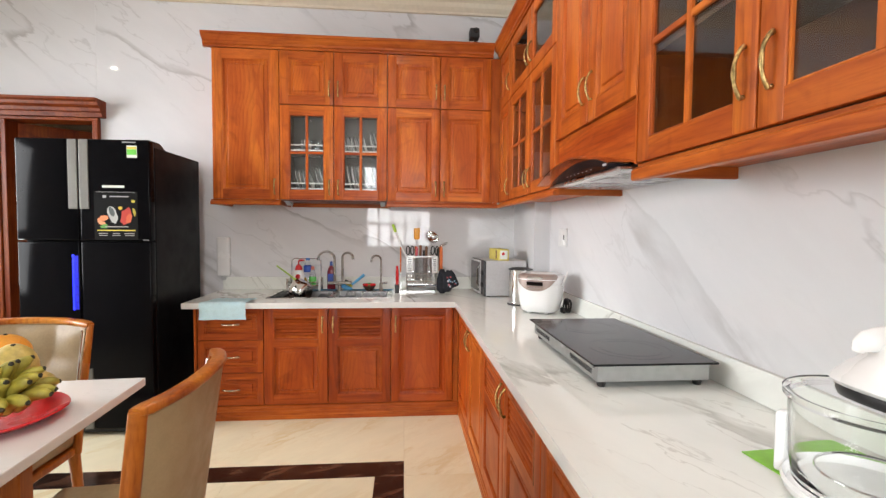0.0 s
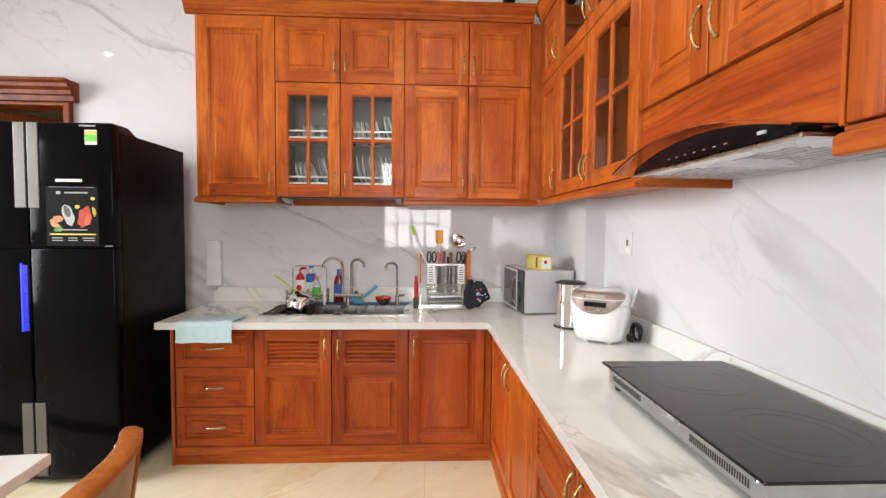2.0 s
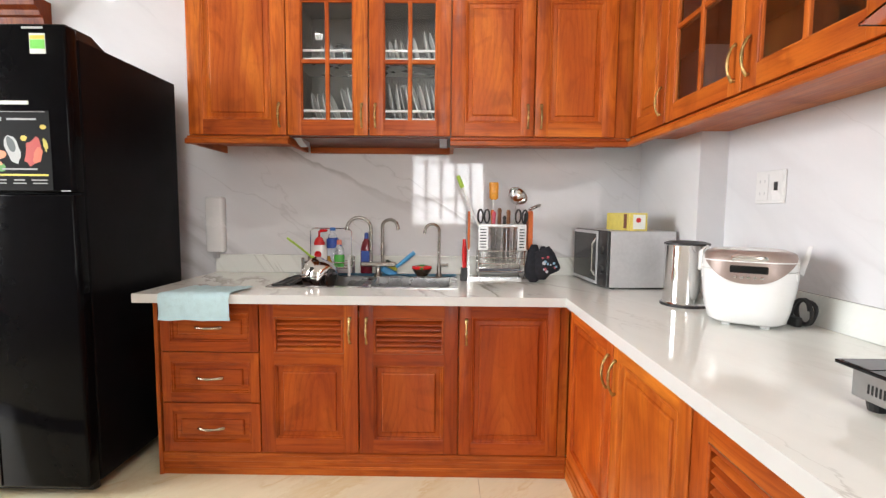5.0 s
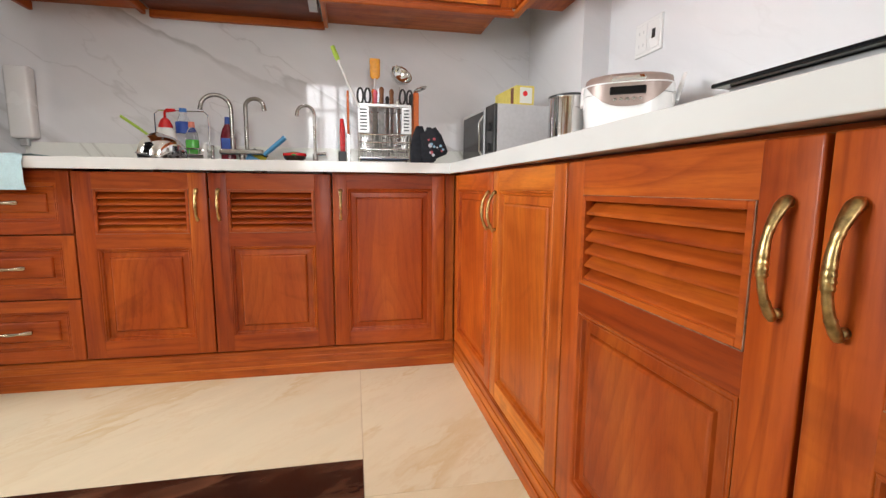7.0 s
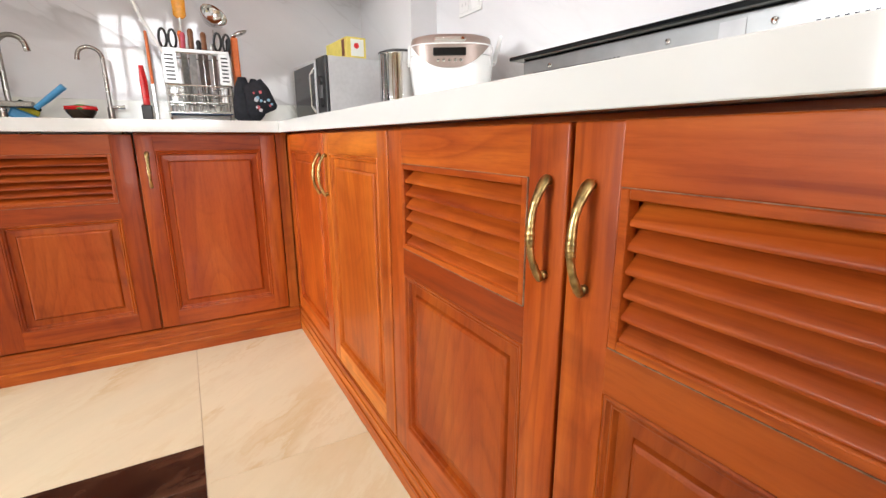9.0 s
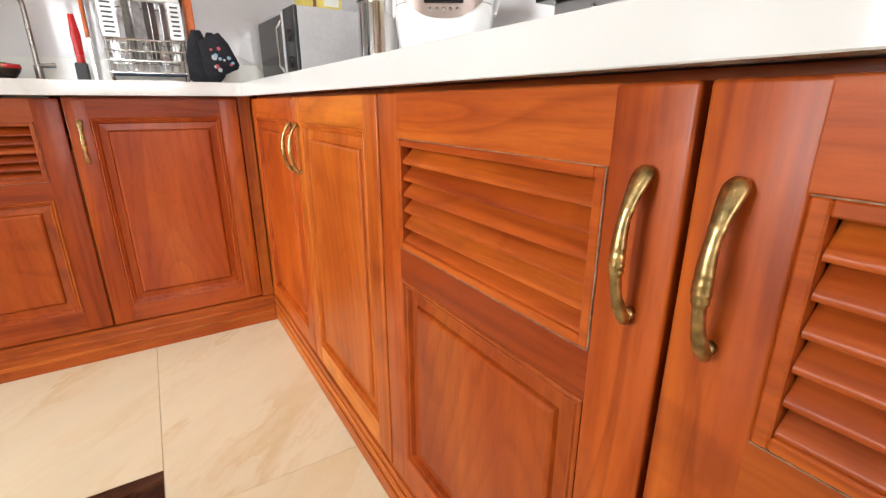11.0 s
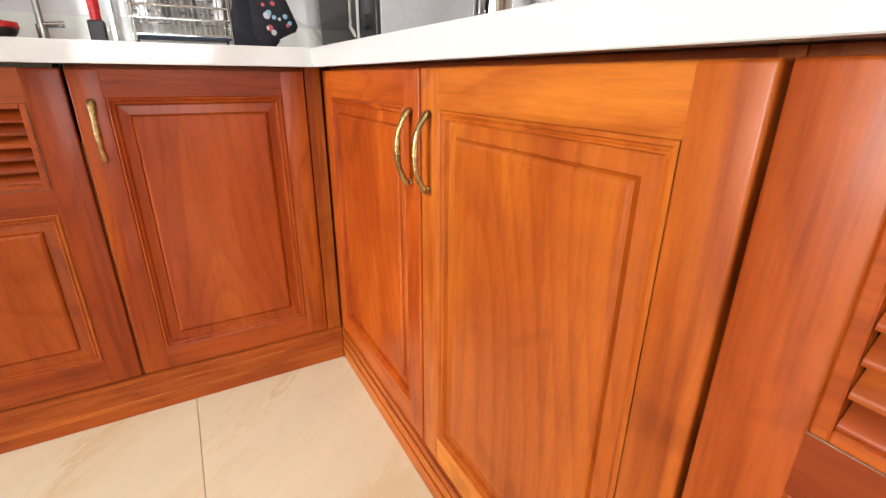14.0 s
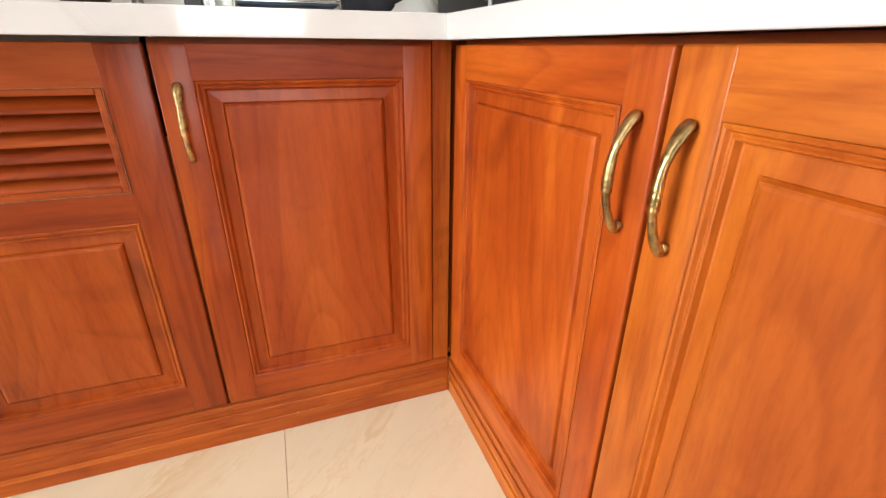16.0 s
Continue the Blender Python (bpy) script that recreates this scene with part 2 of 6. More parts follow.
STEEL = speckled("brushed_steel", (0.55, 0.54, 0.53), 0.26, 0.12, 60, 1.0)
CHROME = mat("chrome", (0.75, 0.75, 0.74), 0.09, 1.0)
DARK_STEEL = speckled("satin_nickel", (0.36, 0.34, 0.31), 0.25, 0.12, 60, 1.0)
GREY_METAL = speckled("galvanised_sheet", (0.46, 0.47, 0.47), 0.36, 0.09, 30, 0.9)
BRASS = speckled("aged_brass", (0.62, 0.44, 0.185), 0.33, 0.6, 90, 1.0, 0.25)
BLACK_GLOSS = speckled("black_glass", (0.006, 0.006, 0.007), 0.09, 0.2, 20, 0.0, 0.0, 0.1)
FRIDGE_GLOSS = speckled("fridge_glass", (0.004, 0.004, 0.005), 0.10, 0.2, 20)
bsdf(FRIDGE_GLOSS).inputs["Specular IOR Level"].default_value = 0.08
BLACK_SATIN = speckled("black_steel_skin", (0.005, 0.005, 0.006), 0.35, 0.2, 60)
bsdf(BLACK_SATIN).inputs["Specular IOR Level"].default_value = 0.1
BLACK_PLASTIC = speckled("black_plastic", (0.018, 0.018, 0.019), 0.42, 0.2, 80)
WHITE_PLASTIC = speckled("white_plastic", (0.80, 0.80, 0.79), 0.22, 0.008, 60, 0, 0, 0.2)
GREY_PLASTIC = speckled("silver_plastic", (0.55, 0.55, 0.56), 0.38, 0.06, 60, 0.3)
FILLER = speckled("pale_wood_filler", (0.32, 0.19, 0.12), 0.7, 0.5, 120)
PANE = glassy("clear_pane", (0.93, 0.95, 0.94))
SMOKED = glassy("hood_glass", (0.72, 0.66, 0.64), 0.03)


# ---- mesh helpers ----
def part(name, bm, material, parent=None, label="", smooth=None):
    """Links a bmesh as one mesh object under a thing or a part."""
    me = bpy.data.meshes.new(name)
    bmesh.ops.recalc_face_normals(bm, faces=bm.faces)
    bm.to_mesh(me)
    bm.free()
    if material:
        me.materials.append(material)
    if smooth is not None:
        me.shade_smooth()
        me.set_sharp_from_angle(angle=radians(smooth))
    ob = new(name, me)
    if parent:
        ob.parent = parent
    if label:
        ob["label"] = label
    return ob


def thing(name, m, label, category, group="", kind=""):
    ob = new(name)
    ob.empty_display_size = 0.1
    ob.matrix_world = m
    return tagged(ob, label, category, group, kind)


def add_box(bm, x0, y0, z0, x1, y1, z1, bevel=0.0, segments=1):
    m = Matrix.LocRotScale(((x0 + x1) / 2, (y0 + y1) / 2, (z0 + z1) / 2), None, (abs(x1 - x0), abs(y1 - y0), abs(z1 - z0)))
    made = bmesh.ops.create_cube(bm, size=1.0, matrix=m)
    if bevel:
        edges = list({e for v in made["verts"] for e in v.link_edges})
        bmesh.ops.bevel(bm, geom=edges, offset=bevel, segments=segments, affect="EDGES", profile=0.5)
    return bm


def box(x0, y0, z0, x1, y1, z1, bevel=0.0, segments=1):
    return add_box(bmesh.new(), x0, y0, z0, x1, y1, z1, bevel, segments)


def add_lathe(bm, profile, m=Matrix(), seg=24):
    """Turns a profile of (radius, z) about the z axis of m."""
    rings = []
    for r, z in profile:
        if r < 1e-5:
            rings.append([bm.verts.new(m @ Vector((0, 0, z)))])
        else:
            rings.append([bm.verts.new(m @ Vector((r * math.cos(2 * math.pi * k / seg), r * math.sin(2 * math.pi * k / seg), z))) for k in range(seg)])
    for a, b in zip(rings, rings[1:]):
        for k in range(seg):
            j = (k + 1) % seg
            if len(a) == 1 and len(b) > 1:
                bm.faces.new((a[0], b[j], b[k]))
            elif len(b) == 1 and len(a) > 1:
                bm.faces.new((a[k], a[j], b[0]))
            elif len(a) > 1:
                bm.faces.new((a[k], a[j], b[j], b[k]))
    return bm


def lathe(profile, m=Matrix(), seg=24):
    return add_lathe(bmesh.new(), profile, m, seg)


def add_tube(bm, points, radius, seg=8, closed=False):
    """A round bar through points; radius is a number or one for each point, or pairs for an oval."""
    pts = [Vector(p) for p in points]
    n = len(pts)
    rings = []
    side = None
    for k, p in enumerate(pts):
        a = pts[(k - 1) % n] if closed or k else pts[0]
        b = pts[(k + 1) % n] if closed or k < n - 1 else pts[-1]
        d = (b - a).normalized()
        if side is None:
            side = d.orthogonal().normalized()
        side = (side - d * side.dot(d)).normalized()
        up = d.cross(side)
        r = radius[k] if isinstance(radius, (list, tuple)) else radius
        ra, rb = r if isinstance(r, tuple) else (r, r)
        rings.append([bm.verts.new(p + side * ra * math.cos(2 * math.pi * j / seg) + up * rb * math.sin(2 * math.pi * j / seg)) for j in range(seg)])
    pairs = list(zip(rings, rings[1:])) + ([(rings[-1], rings[0])] if closed else [])
    for a, b in pairs:
        for j in range(seg):
            i = (j + 1) % seg
            bm.faces.new((a[j], a[i], b[i], b[j]))
    if not closed:
        bm.faces.new(rings[0][::-1])
        bm.faces.new(rings[-1])
    return bm


def tube(points, radius, seg=8, closed=False):
    return add_tube(bmesh.new(), points, radius, seg, closed)


def prism(outline, axis, a, b):
    """Extrudes an outline of (u, v) from a to b along the axis."""
    bm = bmesh.new()
    order = {"x": lambda u, v, w: (w, u, v), "y": lambda u, v, w: (u, w, v), "z": lambda u, v, w: (u, v, w)}[axis]
    lo = [bm.verts.new(order(u, v, a)) for u, v in outline]
    hi = [bm.verts.new(order(u, v, b)) for u, v in outline]
    n = len(outline)
    bm.faces.new(lo[::-1])
    bm.faces.new(hi)
    for k in range(n):
        bm.faces.new((lo[k], lo[(k + 1) % n], hi[(k + 1) % n], hi[k]))
    return bm


def structure(name, bm, material, label, category):
    return tagged(part(name, bm, material), label, category, kind="structure")


# ---- the plan ----
BACK, RIGHT, LEFT, SOUTH, CEIL = 4.30, 1.42, -4.80, -3.20, 3.60
FACE_B, FACE_R = 3.548, 0.665          # door faces of the base units
UP_B, UP_R = 3.874, 1.040              # door faces of the wall units
TOP, TOP_UNDER = 0.9225, 0.881          # worktop
T = 0.15

structure("wall_north", box(LEFT - T, BACK, -0.1, -3.251, BACK + T, CEIL + 0.1), WALL_STONE, "white polished marble tiled kitchen wall with grey veins", "wall")
wall_n = structure("wall_north_main", box(-2.469, BACK, -0.1, RIGHT + T, BACK + T, CEIL + 0.1), WALL_STONE, "white polished marble tiled wall with grey veins", "wall")
structure("wall_north_lintel", box(-3.25, BACK, 2.438, -2.47, BACK + T, CEIL + 0.1), WALL_STONE, "white marble wall above the doorway", "wall")
structure("wall_east", box(RIGHT, SOUTH - T, -0.1, RIGHT + T, BACK, CEIL + 0.1), WALL_STONE, "white polished marble tiled wall with grey veins", "wall")
structure("wall_column", box(1.285, 3.62, 0, RIGHT, BACK, CEIL), WALL_STONE, "marble clad column in the kitchen corner", "column")


def wall_with_opening(name, axis, at, lo, hi, o0, o1, oz0, oz1, material):
    bm = bmesh.new()
    for a, b, z0, z1 in ((lo, o0, -0.1, CEIL + 0.1), (o1, hi, -0.1, CEIL + 0.1), (o0, o1, -0.1, oz0), (o0, o1, oz1, CEIL + 0.1)):
        if axis == "y":
            add_box(bm, a, at - T, z0, b, at, z1)
        else:
            add_box(bm, at - T, a, z0, at, b, z1)
    return structure(name, bm, material, "plain white plastered wall with a window opening", "wall")


wall_with_opening("wall_south", "y", SOUTH, LEFT - T, RIGHT + T, -0.75, 0.95, 1.0, 3.0, PAINT)
wall_with_opening("wall_west", "x", LEFT, SOUTH, BACK, 1.15, 3.55, 0.95, 2.85, PAINT)
structure("ceiling", box(LEFT - T, SOUTH - T, CEIL, RIGHT + T, BACK + T, CEIL + 0.12), PAINT, "smooth white plasterboard ceiling", "ceiling")
cornice_outline = [(0, 0), (-0.025, 0), (-0.03, 0.02), (-0.06, 0.05), (-0.075, 0.085), (-0.10, 0.10), (-0.10, 0.12), (0, 0.12)]
structure("trim_ceiling_north", prism([(BACK + u, CEIL - 0.12 + v) for u, v in cornice_outline], "x", LEFT, RIGHT), CREAM, "cream crown moulding under the ceiling", "moulding")
structure("trim_ceiling_east", prism([(RIGHT + u, CEIL - 0.12 + v) for u, v in cornice_outline], "y", SOUTH, BACK - 0.10), CREAM, "cream crown moulding under the ceiling", "moulding")
structure("ground", box(-40, -40, -0.5, 40, 40, -0.12), speckled("outside_paving", (0.3, 0.29, 0.27), 0.9, 0.2, 3), "grey paved ground outside the house", "ground")


def window(name, axis, at, a, b, z0, z1):
    w = thing(name, Matrix(), "white framed window with panes letting daylight in", "window", kind="structure")
    bars = [(a, a + 0.05, z0, z1), (b - 0.05, b, z0, z1), (a + 0.05, b - 0.05, z0, z0 + 0.05), (a + 0.05, b - 0.05, z1 - 0.05, z1)]
    n = 5
    for k in range(1, n):
        c = a + (b - a) * k / n
        bars.append((c - 0.03, c + 0.03, z0 + 0.05, z1 - 0.05))
        for z in (z0 + 0.62, z1 - 0.55):
            bars.append((c - (b - a) / n + (0.03 if k > 1 else 0.05), c - 0.03, z - 0.03, z + 0.03))
    for p, q, r, s in bars:
        if axis == "y":
            part("window_frame", box(p, at - 0.10, r, q, at - 0.04, s), WHITE_PLASTIC, w)
        else:
            part("window_frame", box(at - 0.10, p, r, at - 0.04, q, s), WHITE_PLASTIC, w)
    return w


window("window_1", "y", SOUTH, -0.75, 0.95, 1.0, 3.0)
window("window_2", "x", LEFT, 1.15, 3.55, 0.95, 2.85)


# ---- fitted kitchen: doors and drawers ----
def add_loops(bm, x0, z0, x1, z1, loops):
    """Nested rectangles at (inset, depth), closed by a flat field."""
    rings = []
    for i, d in loops:
        rings.append([bm.verts.new(p) for p in ((x0 + i, d, z0 + i), (x1 - i, d, z0 + i), (x1 - i, d, z1 - i), (x0 + i, d, z1 - i))])
    for a, b in zip(rings, rings[1:]):
        for k in range(4):
            bm.faces.new((a[k], a[(k + 1) % 4], b[(k + 1) % 4], b[k]))
    bm.faces.new(rings[-1])
    return bm


RAISED = [(0.0, 0.0010), (0.0022, -0.0006), (0.0048, 0.0002), (0.0066, 0.0042), (0.0086, 0.0046), (0.0104, 0.0030), (0.0124, 0.0036), (0.0146, 0.0112), (0.0168, 0.0118), (0.0360, 0.0098), (0.0376, 0.0118), (0.0400, 0.0064), (0.0425, 0.0048), (0.0460, 0.0036)]


def handle_mesh():
    """A cast bow: flared upper end, fluted neck, knurled grip, plain lower arm with a turned foot."""
    n, length, bow = 60, 0.130, 0.024
    keys = [(-1.0, 0.0046, 0.0042), (-0.90, 0.0060, 0.0052), (-0.76, 0.0052, 0.0046), (-0.71, 0.0058, 0.0052), (-0.66, 0.0046, 0.0042), (-0.30, 0.0044, 0.0046), (-0.25, 0.0064, 0.0060), (-0.20, 0.0053, 0.0050),
            (-0.15, 0.0069, 0.0064), (-0.10, 0.0056, 0.0053), (-0.05, 0.0068, 0.0064), (0.0, 0.0054, 0.0052), (0.05, 0.0062, 0.0056), (0.12, 0.0054, 0.0050), (0.45, 0.0044, 0.0040), (0.52, 0.0060, 0.0048),
            (0.57, 0.0052, 0.0040), (0.72, 0.0066, 0.0040), (0.90, 0.0078, 0.0040), (0.96, 0.0072, 0.0036), (1.0, 0.0050, 0.0028)]
    pts, rad = [], []
    for k in range(n + 1):
        s = -1 + 2 * k / n
        pts.append((0, -bow * (1 - abs(s + 0.04) ** 2.4 / 1.1) - 0.003, s * length / 2))
        for (s0, a0, b0), (s1, a1, b1) in zip(keys, keys[1:]):
            if s0 <= s <= s1:
                f = (s - s0) / (s1 - s0)
                rad.append((a0 + (a1 - a0) * f, b0 + (b1 - b0) * f))
                break
    bm = bmesh.new()
    rings = []
    for k, (p, (ra, rb)) in enumerate(zip(pts, rad)):
        q, w = Vector(pts[max(0, k - 1)]), Vector(pts[min(n, k + 1)])
        d = (w - q).normalized()
        out = Vector((1, 0, 0)).cross(d)
        s = -1 + 2 * k / n
        flute = 0.07 if 0.1 < s < 0.5 or 0.6 < s < 0.95 else 0.0
        rings.append([bm.verts.new(Vector(p) + Vector((1.08 * ra * math.cos(j * math.pi / 9) * (1 + flute * (-1) ** j), 0, 0)) + out * rb * math.sin(j * math.pi / 9) * (1 + flute * (-1) ** j)) for j in range(18)])
    for p, q in zip(rings, rings[1:]):
        for j in range(18):
            bm.faces.new((p[j], p[(j + 1) % 18], q[(j + 1) % 18], q[j]))
    bm.faces.new(rings[0][::-1])
    bm.faces.new(rings[-1])
    for s in (-1, 1):
        add_lathe(bm, [(0.0, -0.004), (0.0055, -0.004), (0.0055, 0.004), (0.0, 0.006)], Matrix.Translation((0, -0.003, s * (length / 2 - 0.006))) @ Matrix.Rotation(radians(90), 4, "X"), 10)
    me = bpy.data.meshes.new("handle")
    bmesh.ops.recalc_face_normals(bm, faces=bm.faces)
    bm.to_mesh(me)
    bm.free()
    me.materials.append(BRASS)
    me.shade_smooth()
    return me


HANDLE = handle_mesh()
DRAWER_PULL = HANDLE.copy()
DRAWER_PULL.materials[0] = speckled("pale_brass", (0.62, 0.54, 0.42), 0.2, 0.3, 70, 1.0)


def add_handle(parent, x, z, flat=False):
    h = new("handle", DRAWER_PULL if flat else HANDLE)
    h.parent = parent
    h.matrix_local = Matrix.Translation((x, 0, z)) @ (Matrix.Rotation(radians(90), 4, "Y") if flat else Matrix())
    h["label"] = "cast brass bow handle"
    return h


def door(unit, x0, x1, z0, z1, kind="panel", handle=None, stile=0.070, panes=(2, 2), louver=None, leaf_tone=None, lower=None):
    """A framed door of a unit, its face at y = 0; handle: (x, z) of its middle."""
    g = 0.0030
    x0, x1, z0, z1 = x0 + g, x1 - g, z0 + g, z1 - g
    th = 0.022
    if z0 < 0.2 and kind == "panel":
        stile = 0.060
    d = part("door", box(x0, 0, z0, x0 + stile, th, z1, 0.0036, 3), WOOD["z"], unit, smooth=40)
    part("stile", box(x1 - stile, 0, z0, x1, th, z1, 0.0036, 3), WOOD["z"], d, smooth=40)
    rails = [(z0, z0 + stile), (z1 - stile, z1)]
    openings = [(z0 + stile, z1 - stile, kind)]
    if kind == "louver":
        lo, hi = louver
        rails = [(z0, z0 + stile), (lo - 0.058, lo), (hi, z1)]
        openings = [(z0 + stile, lo - 0.058, "panel"), (lo, hi, "slats")]
    for a, b in rails:
        part("rail", box(x0 + stile - 0.0050, 0.0004, a, x1 - stile + 0.0050, th - 0.0006, b, 0.0018, 2), WOOD["x"], d, "figured rail toned darker for shade" if lower and louver and b == louver[0] else "")
    u0, u1 = x0 + stile, x1 - stile
    for a, b, what in openings:
        if what == "panel":
            part("panel", add_loops(bmesh.new(), u0, a, u1, b, RAISED), WOOD_PANEL, d)
        elif what == "slats":
            bm = bmesh.new()
            w = 0.011
            for p in ((u0, a, u0 + w, b), (u1 - w, a, u1, b), (u0 + w, a, u1 - w, a + w), (u0 + w, b - w, u1 - w, b)):
                add_box(bm, p[0], -0.002, p[1], p[2], 0.016, p[3], 0.0015)
            part("louver_frame", bm, WOOD["x"], d)
            joint = bmesh.new()
            for p in ((u1, a, u1 + 0.0011, b), (u0, a - 0.0012, u1, a), (u0, b, u1, b + 0.0008)):
                add_box(joint, p[0], -0.0012, p[1], p[2], 0.004, p[3])
            part("filler_joint", joint, FILLER, d, "pale filler line round the louver frame")
            count = 6
            pitch = (b - a - 2 * w) / count
            for k in range(count):
                z = a + w + pitch * (k + 0.5)
                sl = prism([(0.0020, z - pitch * 0.46), (0.0032, z - pitch * 0.56), (0.0062, z - pitch * 0.57), (0.0300, z + pitch * 0.62), (0.0335, z + pitch * 0.80), (0.0285, z + pitch * 0.82), (0.0175, z + pitch * 0.22), (0.0072, z - pitch * 0.18), (0.0032, z - pitch * 0.34)], "x", u0 + w + 0.0006, u1 - w - 0.0006)
                part("slat", sl, WOOD["x"], d, smooth=50)
            # dark sheet standing in for the shade in the slat gaps
            part("backing", box(u0 + 0.001, 0.038, a, u1 - 0.001, 0.042, b), WOOD_SHADED, d)
        elif what == "glass":
            nx, nz = panes
            mw = 0.022
            bm = bmesh.new()
            for k in range(1, nx):
                c = u0 + (u1 - u0) * k / nx
                add_box(bm, c - mw / 2, 0.002, a, c + mw / 2, 0.018, b, 0.003)
            if nx > 1:
                part("muntin", bm, WOOD["z"], d)
            else:
                bm.free()
            for k in range(1, nz):
                c = a + (b - a) * k / nz
                for j in range(nx):
                    p = u0 + (u1 - u0) * j / nx + (mw / 2 if j else 0)
                    q = u0 + (u1 - u0) * (j + 1) / nx - (mw / 2 if j < nx - 1 else 0)
                    part("muntin", box(p, 0.002, c - mw / 2, q, 0.018, c + mw / 2, 0.003), WOOD["x"], d)
            bead = bmesh.new()
            for p in ((u0, a, u0 + 0.007, b), (u1 - 0.007, a, u1, b), (u0 + 0.007, a, u1 - 0.007, a + 0.007), (u0 + 0.007, b - 0.007, u1 - 0.007, b)):
                add_box(bead, p[0], 0.004, p[1], p[2], 0.016, p[3], 0.002)
            part("bead", bead, WOOD["z"], d)
            gl = part("pane", box(u0 + 0.001, 0.0125, a + 0.001, u1 - 0.001, 0.0155, b - 0.001), PANE, d, "clear glass pane")
            gl.visible_shadow = False
    if leaf_tone:
        for ob in [d] + list(d.children):
            ob.color = (*leaf_tone, 1)
    # lower panels and mid rail coloured darker, as shade towards the floor
    for ob in d.children:
        if lower and (ob.name.startswith("panel") or ob.get("label") == "figured rail toned darker for shade"):
            ob.color = (*(lower if ob.name.startswith("panel") else BROWN), 1)
    if handle:
        add_handle(d, *handle)
    return d


def drawer(unit, x0, x1, z0, z1):
    g, st = 0.0025, 0.045
    x0, x1, z0, z1 = x0 + g, x1 - g, z0 + g, z1 - g
    d = part("drawer_front", box(x0, 0, z0, x0 + st, 0.022, z1, 0.0022, 2), WOOD["z"], unit)
    part("stile", box(x1 - st, 0, z0, x1, 0.022, z1, 0.0022, 2), WOOD["z"], d)
    for a, b in ((z0, z0 + st), (z1 - st, z1)):
        part("rail", box(x0 + st - 0.0040, 0.0004, a, x1 - st + 0.0040, 0.0214, b, 0.0018, 2), WOOD["x"], d)
    part("panel", add_loops(bmesh.new(), x0 + st, z0 + st, x1 - st, z1 - st, RAISED), WOOD["x"], d)
    # drawers share the darkened tone of the back run
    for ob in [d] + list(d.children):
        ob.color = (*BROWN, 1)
    add_handle(d, (x0 + x1) / 2, (z0 + z1) / 2, True)
    return d


def carcass(unit, x0, x1, z0, z1, depth, front=0.0235, shelf=None, inside=None):
    """An open-fronted body behind the doors, with back and sides."""
    t = 0.018
    mtl = inside or WOOD["z"]
    e = 0.0008
    part("side", box(x0 + e, front, z0, x0 + t, depth, z1), mtl, unit)
    part("side", box(x1 - t, front, z0, x1 - e, depth, z1), mtl, unit)
    part("bottom", box(x0 + t, front, z0, x1 - t, depth - 0.01, z0 + t), inside or WOOD["x"], unit)
    part("top", box(x0 + t, front, z1 - t, x1 - t, depth - 0.01, z1), inside or WOOD["x"], unit)
    part("back", box(x0 + t, depth - 0.01, z0, x1 - t, depth, z1), mtl, unit)
    for s in shelf or ():
        part("shelf", box(x0 + t + e, front + 0.03, s, x1 - t - e, depth - 0.011, s + 0.016), inside or WOOD["x"], unit)


def run_at(x, y, rz):
    return pose(x, y, 0, 0, 0, rz)


# base units: local x along the run, y into the unit
Z0, Z1 = 0.122, 0.875
LOUVER = (0.630, 0.805)
DEPTH_B = 0.70
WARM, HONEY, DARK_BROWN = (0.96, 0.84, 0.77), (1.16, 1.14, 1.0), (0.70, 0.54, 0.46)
BROWN, RED_BROWN, ORANGE_TONE, RED_TONE = (0.80, 0.64, 0.54), (0.82, 0.66, 0.58), (1.17, 1.30, 1.16), (1.07, 0.93, 0.78)   # leaf tones: wood hue plus painted light and shade
HZ = 0.745
back_run = run_at(0, FACE_B, 0)
u = thing("base_cabinet", back_run, "reddish varnished wood base cabinet with three drawers", "cabinet", "base cabinets")
carcass(u, -1.332, -0.838, 0.118, 0.880, DEPTH_B)
for a, b in ((0.122, 0.375), (0.375, 0.629), (0.629, 0.875)):
    drawer(u, -1.322, -0.838, a, b)
part("end_panel", box(-1.352, 0.004, 0.0, -1.333, DEPTH_B, 0.8800, 0.001), WOOD["z"], u)
u = thing("base_cabinet", back_run, "varnished wood sink cabinet with two louvered doors", "cabinet", "base cabinets")
carcass(u, -0.838, 0.132, 0.118, 0.72, DEPTH_B)
# back-run doors darkened by tone: part brown wood, part painted shade
door(u, -0.838, -0.354, Z0, Z1, "louver", (-0.395, HZ), louver=LOUVER, leaf_tone=BROWN)
door(u, -0.354, 0.132, Z0, Z1, "louver", (-0.314, HZ), louver=LOUVER, leaf_tone=DARK_BROWN)
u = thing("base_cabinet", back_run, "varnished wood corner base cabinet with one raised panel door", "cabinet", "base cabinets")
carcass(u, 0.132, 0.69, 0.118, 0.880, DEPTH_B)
door(u, 0.132, 0.622, Z0, Z1, "panel", (0.168, HZ), leaf_tone=RED_BROWN)
part("corner_block", box(0.6905, 0.0325, 0.0, 0.76, 0.08, 0.880), WOOD["z"], u)
part("corner_post", box(0.624, 0.012, 0.1175, 0.664, 0.0234, 0.880), WOOD["z"], u)

right_run = run_at(FACE_R, FACE_B, -90)      # local x = FACE_B - y
DEPTH_R = 0.735


